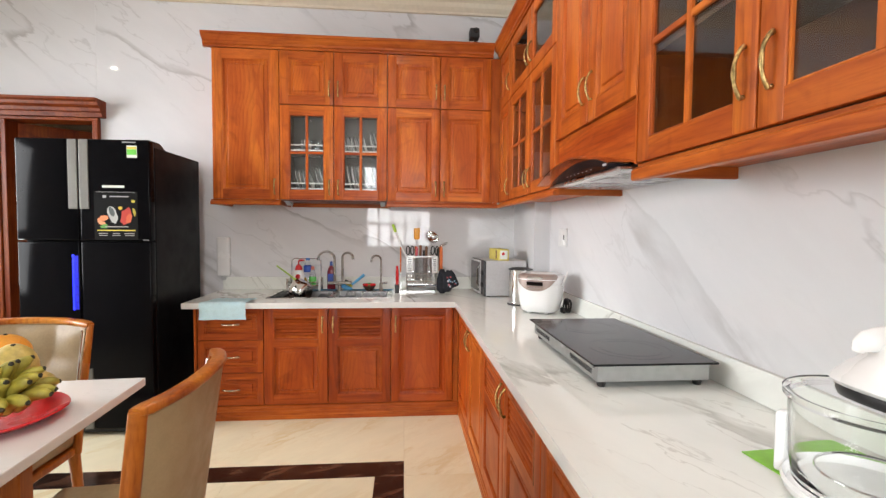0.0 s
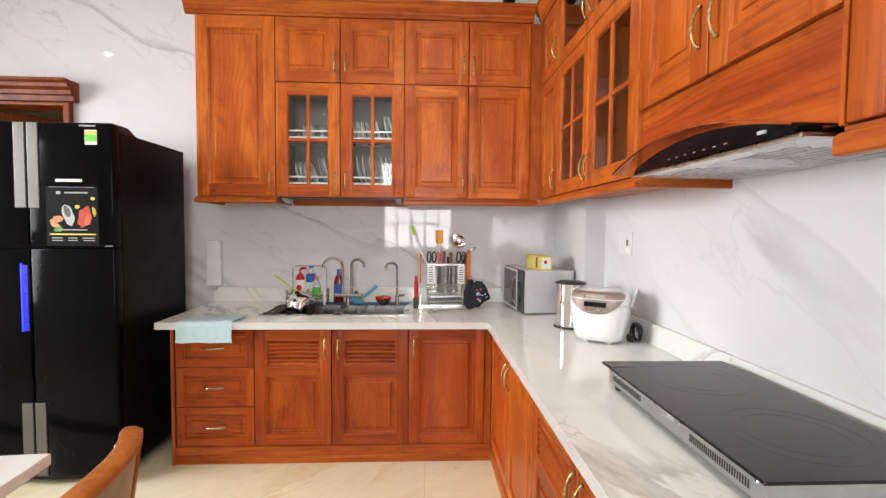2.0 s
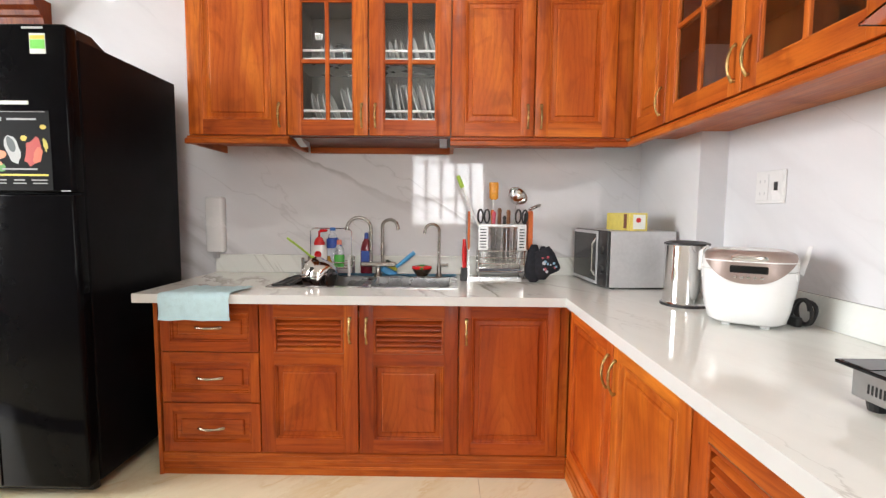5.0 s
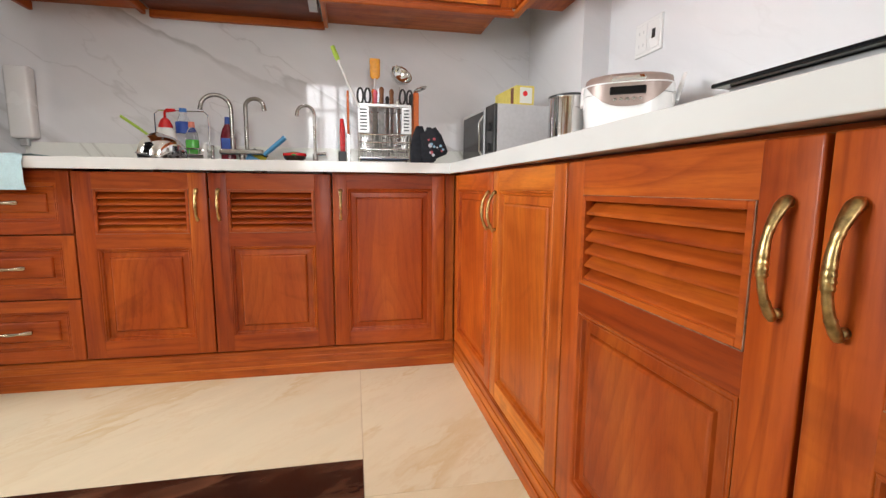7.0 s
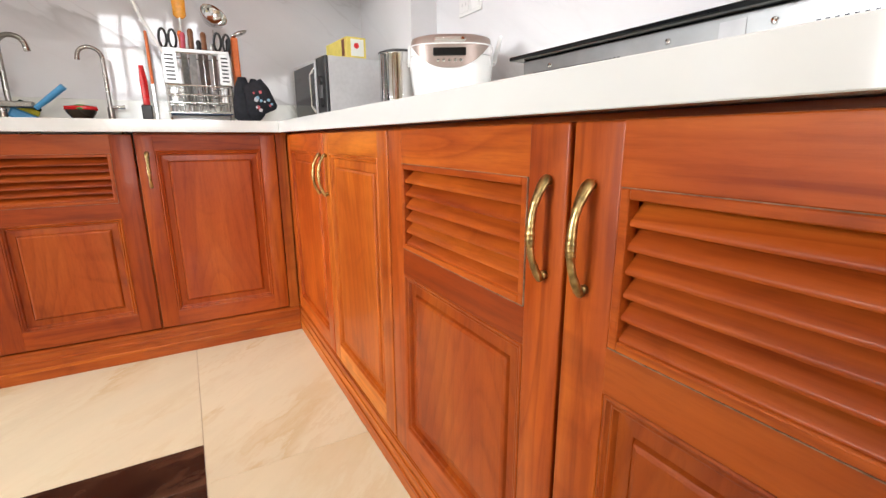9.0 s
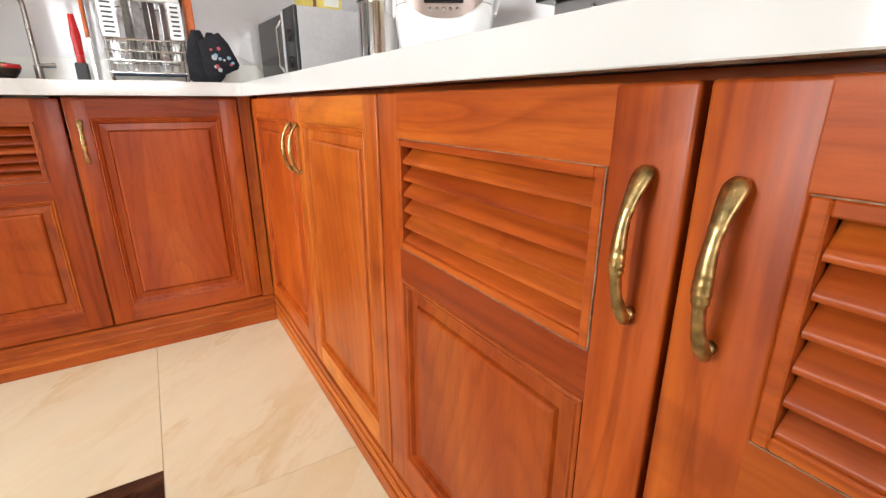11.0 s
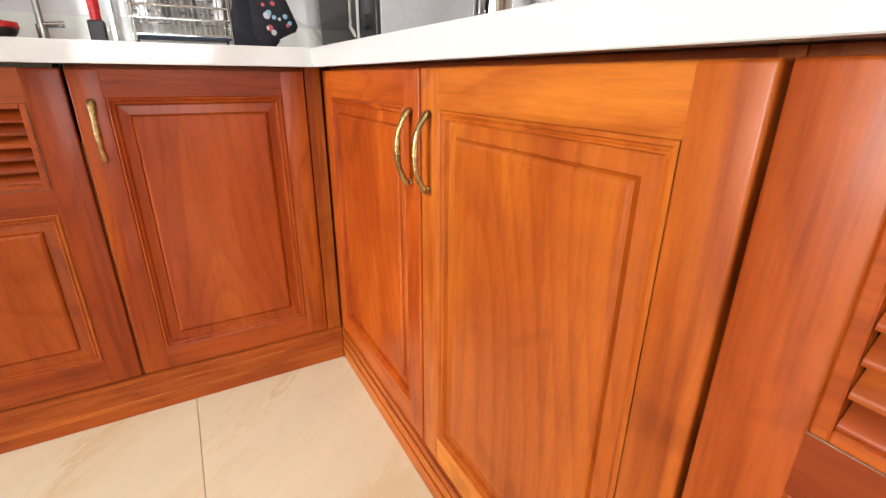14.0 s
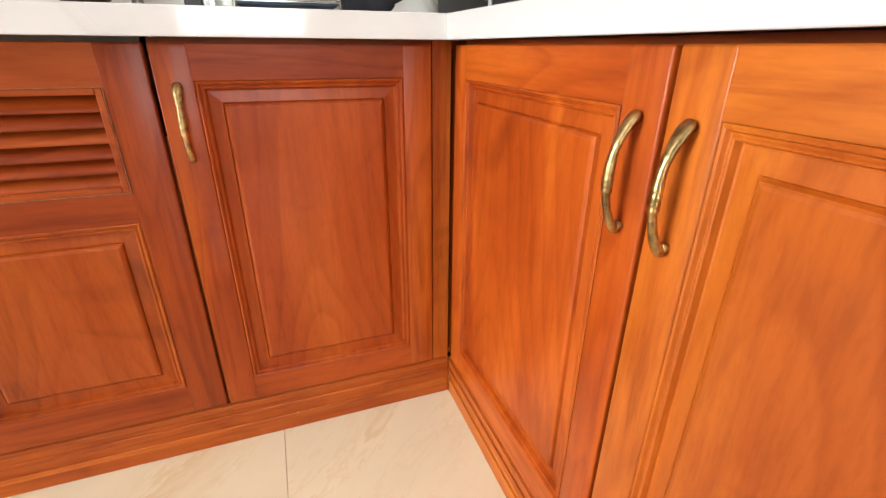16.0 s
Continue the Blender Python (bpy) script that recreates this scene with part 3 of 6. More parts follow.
def right_pair(a, b, c, kind, tones=(None, None)):
    """Two doors meeting at world y = b, between y = a and y = c."""
    lab = "varnished wood base cabinet with two louvered doors" if kind == "louver" else "varnished wood base cabinet with two raised panel doors"
    v = thing("base_cabinet", right_run, lab, "cabinet", "base cabinets")
    p, q, r = FACE_B - a, FACE_B - b, FACE_B - c
    carcass(v, p, r, 0.118, 0.880, DEPTH_R)
    # shade low on the louvered doors goes into the panel colour
    low = DARK_BROWN if kind == "louver" else None
    door(v, p, q, Z0, Z1, kind, (q - 0.033, HZ), louver=LOUVER, leaf_tone=tones[0], lower=low)
    door(v, q, r, Z0, Z1, kind, (q + 0.035, HZ), louver=LOUVER, leaf_tone=tones[1], lower=low)


right_pair(FACE_B - 0.004, 2.986, 2.464, "panel", (RED_TONE, ORANGE_TONE))
right_pair(2.464, 1.925, 1.388, "louver", (WARM, WARM))
right_pair(1.388, 0.87, 0.35, "panel")
right_pair(0.35, -0.17, -0.69, "panel")
plinth = structure("baseboard_plinth_back", box(-1.352, 3.560, 0.0, FACE_R + 0.002, 3.578, 0.117, 0.002), WOOD["x"], "varnished wood plinth under the base cabinets", "plinth")
plinth2 = structure("baseboard_plinth_right", box(FACE_R + 0.003, -0.69, 0.0, FACE_R + 0.02, 3.5595, 0.117, 0.002), WOOD["y"], "varnished wood plinth under the base cabinets", "plinth")
for z in (0.035, 0.07, 0.10):
    part("groove_strip", box(-1.35, 3.5560, z, FACE_R, 3.5602, z + 0.014, 0.002), WOOD["x"], plinth)
    part("groove_strip", box(FACE_R - 0.0010, -0.69, z, FACE_R + 0.0032, 3.5555, z + 0.014, 0.002), WOOD["y"], plinth2)

# worktop with a cut-out for the sink
SX0, SX1, SY0, SY1 = -0.86, 0.115, 3.73, 4.20
WX0, WY0, RX0, RY0 = -1.412, 3.495, 0.632, -0.72
top = thing("worktop", Matrix(), "white marble L-shaped worktop with grey veins on the cabinets", "worktop")
bm = bmesh.new()
for x0, y0, x1, y1 in ((WX0, WY0, SX0, BACK - 0.001), (SX0, WY0, SX1, SY0), (SX0, SY1, SX1, BACK - 0.001), (SX1, WY0, 1.284, BACK - 0.001)):
    add_box(bm, x0, y0, TOP_UNDER, x1, y1, TOP)
add_box(bm, RX0, RY0, TOP_UNDER, RIGHT - 0.001, WY0, TOP)
add_box(bm, 1.284, WY0, TOP_UNDER, RIGHT - 0.001, 3.619, TOP)
bmesh.ops.remove_doubles(bm, verts=bm.verts, dist=0.0005)
part("slab", bm, TOP_STONE, top)
# thin strips in the dimmed copy, so the lit front stays below white
part("front_edge", box(WX0 - 0.001, WY0 - 0.003, TOP_UNDER - 0.001, RX0 - 0.001, WY0, TOP + 0.0008, 0.0012), EDGE_DIMMED, top)
part("front_edge", box(RX0 - 0.003, RY0, TOP_UNDER - 0.001, RX0, WY0, TOP + 0.0008, 0.0012), EDGE_DIMMED, top)
UPH = 1.038
part("upstand", box(WX0, BACK - 0.02, TOP + 0.0005, 1.284, BACK - 0.0005, UPH, 0.002), TOP_STONE, top)
part("upstand", box(RIGHT - 0.022, RY0, TOP + 0.0005, RIGHT - 0.0005, 3.62, UPH - 0.004, 0.002), TOP_STONE, top)

# ---- wall units ----
UZ0, UZS, UZ1 = 1.722, 2.503, 2.942
UD = BACK - UP_B - 0.002
up_back = run_at(0, UP_B, 0)
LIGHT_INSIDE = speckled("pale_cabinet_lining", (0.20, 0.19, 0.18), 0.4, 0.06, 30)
u = thing("wall_cabinet", up_back, "tall varnished wood wall cabinet with one raised panel door", "cabinet", "wall cabinets")
carcass(u, -1.335, -0.797, UZ0, UZ1, UD)
# HONEY brightens the upper doors in place of ceiling light on them
door(u, -1.33, -0.797, UZ0, UZ1, "panel", (-0.835, 1.83), 0.08, leaf_tone=HONEY)
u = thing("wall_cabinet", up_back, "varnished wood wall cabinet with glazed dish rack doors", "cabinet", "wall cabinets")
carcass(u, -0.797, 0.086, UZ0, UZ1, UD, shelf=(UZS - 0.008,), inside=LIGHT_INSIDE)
# colour multiplied down to paint the recess shade under the dish rack
part("underside", box(-0.78, 0.024, UZ0 - 0.007, 0.07, UD - 0.02, UZ0 - 0.0005, 0.001), WOOD["x"], u, "wood underside darkened as a shaded recess").color = (0.30, 0.22, 0.20, 1)
door(u, -0.797, -0.356, UZ0, UZS, "glass", (-0.392, 1.83), 0.078, leaf_tone=HONEY)
door(u, -0.356, 0.086, UZ0, UZS, "glass", (-0.320, 1.83), 0.078, leaf_tone=HONEY)
door(u, -0.797, -0.356, UZS, UZ1, "panel", (-0.392, 2.64), 0.072, leaf_tone=HONEY)
door(u, -0.356, 0.086, UZS, UZ1, "panel", (-0.320, 2.64), 0.072, leaf_tone=HONEY)
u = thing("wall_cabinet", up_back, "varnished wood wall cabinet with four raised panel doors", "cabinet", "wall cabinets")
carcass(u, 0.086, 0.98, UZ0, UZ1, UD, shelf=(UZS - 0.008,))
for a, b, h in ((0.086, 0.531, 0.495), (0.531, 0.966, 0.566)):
    door(u, a, b, UZ0, UZS, "panel", (h, 1.83), 0.072, leaf_tone=HONEY)
    door(u, a, b, UZS, UZ1, "panel", (h, 2.64), 0.072, leaf_tone=HONEY)
part("corner_post", box(0.968, 0.010, UZ0, UP_R + 0.02, 0.0232, UZ1), WOOD["z"], u)

up_right = run_at(UP_R, UP_B, -90)           # local x = UP_B - y
RD = RIGHT - UP_R - 0.002


def lx(y):
    return UP_B - y


u = thing("wall_cabinet", up_right, "varnished wood wall cabinet with glazed doors above the worktop corner", "cabinet", "wall cabinets")
# interior shade is put into the lining colour, here and beside the hood
carcass(u, lx(3.864), lx(2.412), UZ0, UZ1, RD, shelf=(UZS - 0.008, 2.12), inside=WOOD_SHADED)
door(u, lx(3.864), lx(3.484), UZ0, UZS, "panel", (lx(3.525), 1.83), 0.075)
door(u, lx(3.484), lx(2.953), UZ0, UZS, "glass", (lx(2.99), 1.83), 0.072)
door(u, lx(2.953), lx(2.430), UZ0, UZS, "glass", (lx(2.915), 1.83), 0.072)
door(u, lx(3.864), lx(3.484), UZS, UZ1, "panel", (lx(3.525), 2.64), 0.075)
door(u, lx(3.484), lx(2.953), UZS, UZ1, "glass", (lx(2.99), 2.64), 0.072, (1, 1))
door(u, lx(2.953), lx(2.430), UZS, UZ1, "glass", (lx(2.915), 2.64), 0.072, (1, 1))
part("underside", box(lx(3.858), 0.024, UZ0 - 0.006, lx(2.426), RD - 0.004, UZ0 - 0.0005), WOOD["x"], u)
part("end_stile", box(lx(2.4295), 0.0, UZ0, lx(2.4125), 0.023, UZ1, 0.001), WOOD["z"], u)
u = thing("wall_cabinet", up_right, "varnished wood wall cabinet housing the cooker hood", "cabinet", "wall cabinets")
carcass(u, lx(2.412), lx(1.56), 1.965, UZ1, RD)
door(u, lx(2.412), lx(1.99), 1.965, UZ1, "panel", (lx(2.032), 2.12), 0.085)
door(u, lx(1.99), lx(1.56), 1.965, UZ1, "panel", (lx(1.948), 2.12), 0.085)
part("fascia", box(lx(2.4118), 0.020, 1.735, lx(1.561), 0.038, 1.9645), WOOD["x"], u).color = (0.92, 0.74, 0.62, 1)
u = thing("wall_cabinet", up_right, "varnished wood wall cabinet with glazed doors beside the hood", "cabinet", "wall cabinets")
NZ0 = 1.724
carcass(u, lx(1.558), lx(0.46), NZ0, UZ1, RD, shelf=(2.10, UZS), inside=WOOD_SHADED)
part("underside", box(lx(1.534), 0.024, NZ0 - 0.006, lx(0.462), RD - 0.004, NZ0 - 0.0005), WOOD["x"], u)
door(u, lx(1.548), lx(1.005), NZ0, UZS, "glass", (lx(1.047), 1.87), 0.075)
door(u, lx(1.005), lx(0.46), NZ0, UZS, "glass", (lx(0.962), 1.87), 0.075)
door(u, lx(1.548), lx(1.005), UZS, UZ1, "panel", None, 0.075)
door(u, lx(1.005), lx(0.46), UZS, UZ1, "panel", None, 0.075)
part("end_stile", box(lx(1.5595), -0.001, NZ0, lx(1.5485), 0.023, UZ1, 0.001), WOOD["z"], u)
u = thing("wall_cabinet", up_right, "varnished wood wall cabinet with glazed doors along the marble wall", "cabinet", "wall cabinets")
carcass(u, lx(0.46), lx(-0.66), NZ0, UZ1, RD, shelf=(2.10, UZS), inside=WOOD_SHADED)
part("underside", box(lx(0.458), 0.024, NZ0 - 0.006, lx(-0.655), RD - 0.004, NZ0 - 0.0005), WOOD["x"], u)
for a, b, h in ((0.46, -0.10, -0.055), (-0.10, -0.66, -0.145)):
    door(u, lx(a), lx(b), NZ0, UZS, "glass", (lx(h), 1.87), 0.075)
    door(u, lx(a), lx(b), UZS, UZ1, "panel", None, 0.075)


# cornice along the top and light rails beneath
def crown():
    """Outline of the cornice: outwards from the face, and up."""
    return [(0.02, 0), (-0.008, 0), (-0.008, 0.018), (-0.018, 0.024), (-0.020, 0.040), (-0.040, 0.062), (-0.050, 0.078), (-0.060, 0.084), (-0.060, 0.105), (0.02, 0.105)]


cr = structure("trim_cabinet_cornice", prism([(UP_B + a, UZ1 + 0.001 + b) for a, b in crown()], "x", -1.39, UP_R - 0.06), WOOD["x"], "stepped varnished wood cornice on the wall cabinets", "cornice")
structure("trim_cabinet_cornice_right", prism([(UP_R + a, UZ1 + 0.001 + b) for a, b in crown()], "y", -0.68, UP_B + 0.02), WOOD["y"], "stepped varnished wood cornice on the wall cabinets", "cornice")
structure("trim_cabinet_cornice_end", box(-1.389, UP_B + 0.0205, UZ1 + 0.04, -1.335, BACK - 0.001, UZ1 + 0.106, 0.004), WOOD["y"], "stepped varnished wood cornice return", "cornice")


def rail(name, x0, y0, x1, y1, z0, z1, axis):
    return structure(name, box(x0, y0, z0, x1, y1, z1, 0.004, 2), WOOD[axis], "varnished wood light rail under the wall cabinets", "rail")


def moulded(name, axis, face, a, b, z0, z1):
    out = [(0.02, z1), (0.012, z1), (0.012, z1 - 0.010), (-0.002, z1 - 0.015), (-0.012, z1 - 0.022), (-0.012, z0 + 0.005), (-0.007, z0), (0.02, z0)]
    return structure(name, prism([(face + u, v) for u, v in out], axis, a, b), WOOD[axis], "moulded varnished wood light rail under the wall cabinets", "rail")


moulded("trim_rail_1", "x", UP_B, -1.345, -0.79, 1.676, 1.7205)
rail("trim_rail_2", -1.343, UP_B + 0.0205, -1.321, BACK - 0.002, 1.678, 1.7205, "y")
rail("trim_rail_3", -0.812, UP_B + 0.0205, -0.791, BACK - 0.06, 1.678, 1.7205, "y")
moulded("trim_rail_4", "x", UP_B, 0.082, UP_R - 0.0125, 1.674, 1.7205)
rail("trim_rail_5", 0.083, UP_B + 0.0205, 0.104, BACK - 0.06, 1.676, 1.7205, "y")
rail("trim_rail_6", -0.79, BACK - 0.03, 0.083, BACK - 0.002, 1.680, 1.7205, "x")
moulded("trim_rail_7", "y", UP_R, 2.40, UP_B + 0.012, 1.676, 1.7205)
rail("trim_rail_8", UP_R + 0.0205, 2.400, RIGHT - 0.002, 2.422, 1.678, 1.7205, "x")
moulded("trim_rail_9", "y", UP_R, -0.66, 1.558, 1.664, 1.7225)
rail("trim_rail_10", UP_R + 0.0205, 1.537, RIGHT - 0.002, 1.558, 1.676, 1.7225, "x")


# ---- left part of the room: doorway and fridge ----
dw = thing("door_1", Matrix(), "varnished wooden door standing open in a moulded frame behind the fridge", "door", kind="structure")
for a, b in ((-2.500, -2.47), (-3.25, -3.205)):
    part("jamb", box(a, BACK - 0.03, 0, b, BACK + T, 2.409, 0.004), DOOR_WOOD, dw)
part("head", box(-3.25, BACK - 0.03, 2.410, -2.47, BACK + T, 2.437, 0.004), DOOR_WOOD, dw)
part("casing", box(-2.4685, BACK - 0.045, 0, -2.44, BACK - 0.001, 2.437, 0.006), DOOR_WOOD, dw)
part("casing", box(-3.36, BACK - 0.045, 0, -3.2515, BACK - 0.001, 2.437, 0.006), DOOR_WOOD, dw)
dc = [(-0.002, 0), (-0.06, 0), (-0.065, 0.05), (-0.085, 0.06), (-0.09, 0.10), (-0.12, 0.125), (-0.125, 0.16), (-0.15, 0.175), (-0.15, 0.205), (-0.002, 0.205)]
part("door_cornice", prism([(BACK + a, 2.438 + b * 0.71) for a, b in dc], "x", -3.50, -2.395), DOOR_WOOD, dw, "stepped wood cornice over the door")
leaf = part("door_leaf", box(0.0, 0.0, 0.01, 0.70, 0.04, 2.405, 0.003), DOOR_WOOD, dw)
leaf.matrix_local = Matrix.Translation((-3.203, BACK + 0.10, 0)) @ Matrix.Rotation(radians(42), 4, "Z")
for a, b in ((0.09, 0.32), (0.38, 0.61)):
    for c, d in ((0.2, 0.95), (1.1, 2.30)):
        bm = add_loops(bmesh.new(), a, c, b, d, [(0, 0.0), (0.012, -0.010), (0.024, -0.004), (0.05, -0.004), (0.07, -0.012)])
        part("door_panel", bm, DOOR_WOOD, leaf).location = (0, -0.0006, 0)
# closed passage behind the open door
structure("wall_passage_west", box(-4.2, BACK + T, -0.1, -4.1, 6.4, 2.75), CREAM, "plain plastered passage wall behind the door", "wall")
structure("wall_passage_east", box(-1.7, BACK + T, -0.1, -1.6, 6.4, 2.75), CREAM, "plain plastered passage wall behind the door", "wall")
structure("wall_passage_north", box(-4.2, 6.4, -0.1, -1.6, 6.5, 2.75), CREAM, "plain plastered passage end wall", "wall")
structure("ceiling_passage", box(-4.2, BACK + T, 2.751, -1.6, 6.5, 2.85), PAINT, "white passage ceiling", "ceiling")
structure("floor_passage", box(-4.2, BACK + T, -0.11, -1.6, 6.5, 0.0), speckled("passage_floor", (0.5, 0.42, 0.28), 0.4, 0.1, 20), "cream passage floor behind the door", "floor")

FX0, FX1, FY0, FYB, FZ = -2.408, -1.538, 3.345, 4.12, 2.088
fr = thing("refrigerator", Matrix(), "tall glossy black four-door refrigerator with stickers on its front", "refrigerator")
part("body", box(FX0 + 0.004, FY0 + 0.075, 0.05, FX1 - 0.002, FYB, FZ - 0.035, 0.006, 2), BLACK_SATIN, fr)
part("hinge_cover", prism([(FY0 + 0.02, FZ - 0.034), (FY0 + 0.02, FZ + 0.004), (FY0 + 0.16, FZ + 0.004), (FY0 + 0.24, FZ - 0.034)], "x", FX1 - 0.16, FX1 - 0.01), BLACK_PLASTIC, fr)
part("base_grille", box(FX0 + 0.03, FY0 + 0.06, 0.012, FX1 - 0.03, FY0 + 0.09, 0.05), BLACK_PLASTIC, fr)
for fx in (FX0 + 0.06, FX1 - 0.06):
    for fy in (FY0 + 0.10, FYB - 0.08):
        part("foot", lathe([(0, 0), (0.025, 0), (0.025, 0.03), (0.015, 0.052), (0, 0.052)], Matrix.Translation((fx, fy, 0)), 12), BLACK_PLASTIC, fr)
FM = -2.003
GRIP_METAL = speckled("grip_metal", (0.16, 0.155, 0.14), 0.45, 0.05, 60, 0.6)
for a, b, c, d in ((FX0, FM - 0.004, 1.388, FZ), (FM + 0.004, FX1, 1.388, FZ), (FX0, FM - 0.004, 0.055, 1.380), (FM + 0.004, FX1, 0.055, 1.380)):
    fd = part("door", box(a, FY0, c, b, FY0 + 0.07, d, 0.010, 3), FRIDGE_GLOSS, fr, smooth=40)
    inner = 1 if a == FX0 else -1
    edge = b - 0.002 if inner == 1 else a + 0.002
    z0, z1 = (1.607, FZ - 0.004) if c > 1 else (0.06, 0.49)
    part("grip", box(edge - inner * 0.060, FY0 - 0.006, z0, edge, FY0 + 0.004, z1, 0.003, 2), GRIP_METAL, fd, "brushed grey metal grip strip")
    if c > 1:
        part("hinge_cap", box(b - 0.05 if inner == -1 else a + 0.01, FY0 - 0.001, c + 0.004, b - 0.01 if inner == -1 else a + 0.05, FY0 + 0.002, c + 0.009), GREY_METAL, fd)
LED = glow("blue_display_light", (0.01, 0.02, 1.0), 2.4)
led = part("light_strip", box(-2.056, FY0 - 0.0035, 0.905, -2.044, FY0 + 0.002, 1.292, 0.001), LED, fr, "blue lit strip beside the lower door edge")
for k in range(7):
    part("light_cell", box(-2.0435, FY0 - 0.003, 0.908 + 0.054 * k, -2.016, FY0 + 0.002, 0.960 + 0.054 * k, 0.002), glow("blue_cell", (0.005, 0.01, 0.6), 0.28) if k == 0 else bpy.data.materials["blue_cell"], fr)

# stickers on the fridge
st = thing("energy_sticker", Matrix(), "small green and white energy label on the fridge door", "sticker")
G1, W1, Y1 = mat("sticker_green", (0.16, 0.62, 0.08), 0.4), mat("sticker_white", (0.75, 0.78, 0.72), 0.4), mat("sticker_yellow", (0.75, 0.62, 0.08), 0.4)
part("card", box(-1.685, FY0 - 0.0012, 1.965, -1.618, FY0 - 0.0002, 2.048), W1, st)
part("band", box(-1.683, FY0 - 0.0018, 1.985, -1.620, FY0 - 0.0013, 2.022), G1, st)
part("band", box(-1.683, FY0 - 0.0018, 2.024, -1.620, FY0 - 0.0013, 2.040), Y1, st)
lg = thing("logo_badge", Matrix(), "pale plain badge on the black fridge door", "badge", "fridge badges")
part("bar", box(-1.850, FY0 - 0.002, 1.756, -1.705, FY0 - 0.0002, 1.772, 0.0006), W1, lg)
lg = thing("logo_badge", Matrix(), "small grey badge on the black fridge door", "badge", "fridge badges")
part("bar", box(-1.715, FY0 - 0.002, 2.066, -1.625, FY0 - 0.0002, 2.075, 0.0006), GREY_METAL, lg)
ad = thing("promotional_sticker", Matrix(), "dark advertising sticker with a fish and fruit picture on the fridge", "sticker")
AX0, AX1, AZ0, AZ1 = -1.905, -1.620, 1.395, 1.730
part("card", box(AX0, FY0 - 0.0013, AZ0, AX1, FY0 - 0.0002, AZ1), mat("sticker_black", (0.006, 0.006, 0.006), 0.6), ad)
bsdf(bpy.data.materials["sticker_black"]).inputs["Specular IOR Level"].default_value = 0.08
AW = AX1 - AX0
PG = mat("print_grey", (0.36, 0.36, 0.36), 0.4)


def patch(name, cx, cz, rx, rz, turn, color, wob=0.12, seed=0):
    """A flat printed shape on the sticker, uneven in outline."""
    rnd = random.Random(seed)
    bm = bmesh.new()
    n = 16
    ring = []
    for k in range(n):
        a = 2 * math.pi * k / n
        r = 1 + rnd.uniform(-wob, wob)
        u, v = rx * r * math.cos(a), rz * r * math.sin(a)
        c, s = math.cos(radians(turn)), math.sin(radians(turn))
        ring.append(bm.verts.new((AX0 + AW * cx + u * c - v * s, FY0 - 0.0017 - 0.00004 * seed, AZ0 + (AZ1 - AZ0) * cz + u * s + v * c)))
    bm.faces.new(ring)
    mm = bpy.data.materials.get("print_" + str(color)) or mat("print_" + str(color), color, 0.4)
    return part(name, bm, mm, ad)


patch("printed_fish", 0.42, 0.52, 0.030, 0.062, 18, (0.42, 0.43, 0.42), 0.1, 1)
patch("printed_fish", 0.40, 0.58, 0.016, 0.035, 18, (0.08, 0.10, 0.10), 0.1, 2)
patch("printed_pepper", 0.73, 0.50, 0.034, 0.060, -14, (0.48, 0.045, 0.03), 0.2, 3)
patch("printed_pepper", 0.80, 0.44, 0.018, 0.040, -24, (0.62, 0.12, 0.05), 0.2, 4)
patch("printed_prawn", 0.20, 0.44, 0.034, 0.018, 10, (0.72, 0.24, 0.10), 0.25, 5)
patch("printed_prawn", 0.16, 0.36, 0.026, 0.014, -25, (0.72, 0.30, 0.14), 0.25, 6)
patch("printed_leaf", 0.22, 0.28, 0.030, 0.016, 20, (0.10, 0.30, 0.06), 0.35, 7)
patch("printed_lemon", 0.60, 0.66, 0.014, 0.012, 0, (0.65, 0.48, 0.05), 0.1, 8)
patch("printed_lemon", 0.90, 0.80, 0.014, 0.010, 0, (0.60, 0.46, 0.05), 0.1, 9)
patch("printed_leaf", 0.92, 0.58, 0.010, 0.024, 10, (0.50, 0.42, 0.05), 0.3, 10)
for x0, x1, z0, z1, mm in ((0.06, 0.94, 0.985, 0.992, PG), (0.20, 0.28, 0.87, 0.92, PG), (0.36, 0.80, 0.885, 0.908, PG), (0.25, 0.78, 0.262, 0.280, PG), (0.06, 0.94, 0.185, 0.208, Y1),
                           (0.10, 0.30, 0.125, 0.14, PG), (0.10, 0.30, 0.085, 0.098, PG), (0.42, 0.58, 0.125, 0.14, PG), (0.40, 0.60, 0.085, 0.098, PG), (0.68, 0.92, 0.125, 0.14, PG), (0.70, 0.92, 0.085, 0.098, PG)):
    part("print_bar", box(AX0 + AW * x0, FY0 - 0.0022, AZ0 + 0.335 * z0, AX0 + AW * x1, FY0 - 0.0014, AZ0 + 0.335 * z1), mm, ad)

# ---- dining corner ----
LEATHER = speckled("beige_leather", (0.37, 0.285, 0.155), 0.40, 0.06, 160, 0, 0.06)
LEATHER_IN = speckled("tan_leather", (0.34, 0.25, 0.14), 0.40, 0.10, 90, 0, 0.08)
TZ = 0.830
tb = thing("dining_table", pose(-0.894, 2.067, 0, 0, 0, 4.5), "dining table with a white marble top and wooden legs", "table")
part("tabletop", box(-1.05, -1.9, TZ - 0.036, 0, 0, TZ, 0.004, 2), TABLE_STONE, tb)
part("apron", box(-0.80, -1.64, TZ - 0.10, -0.25, -0.26, TZ - 0.0365), CHAIR_WOOD, tb)
for a in (-0.79, -0.33):
    for b in (-1.62, -0.35):
        part("leg", add_box(bmesh.new(), a, b, 0, a + 0.07, b + 0.07, TZ - 0.1005, 0.004), CHAIR_WOOD, tb)


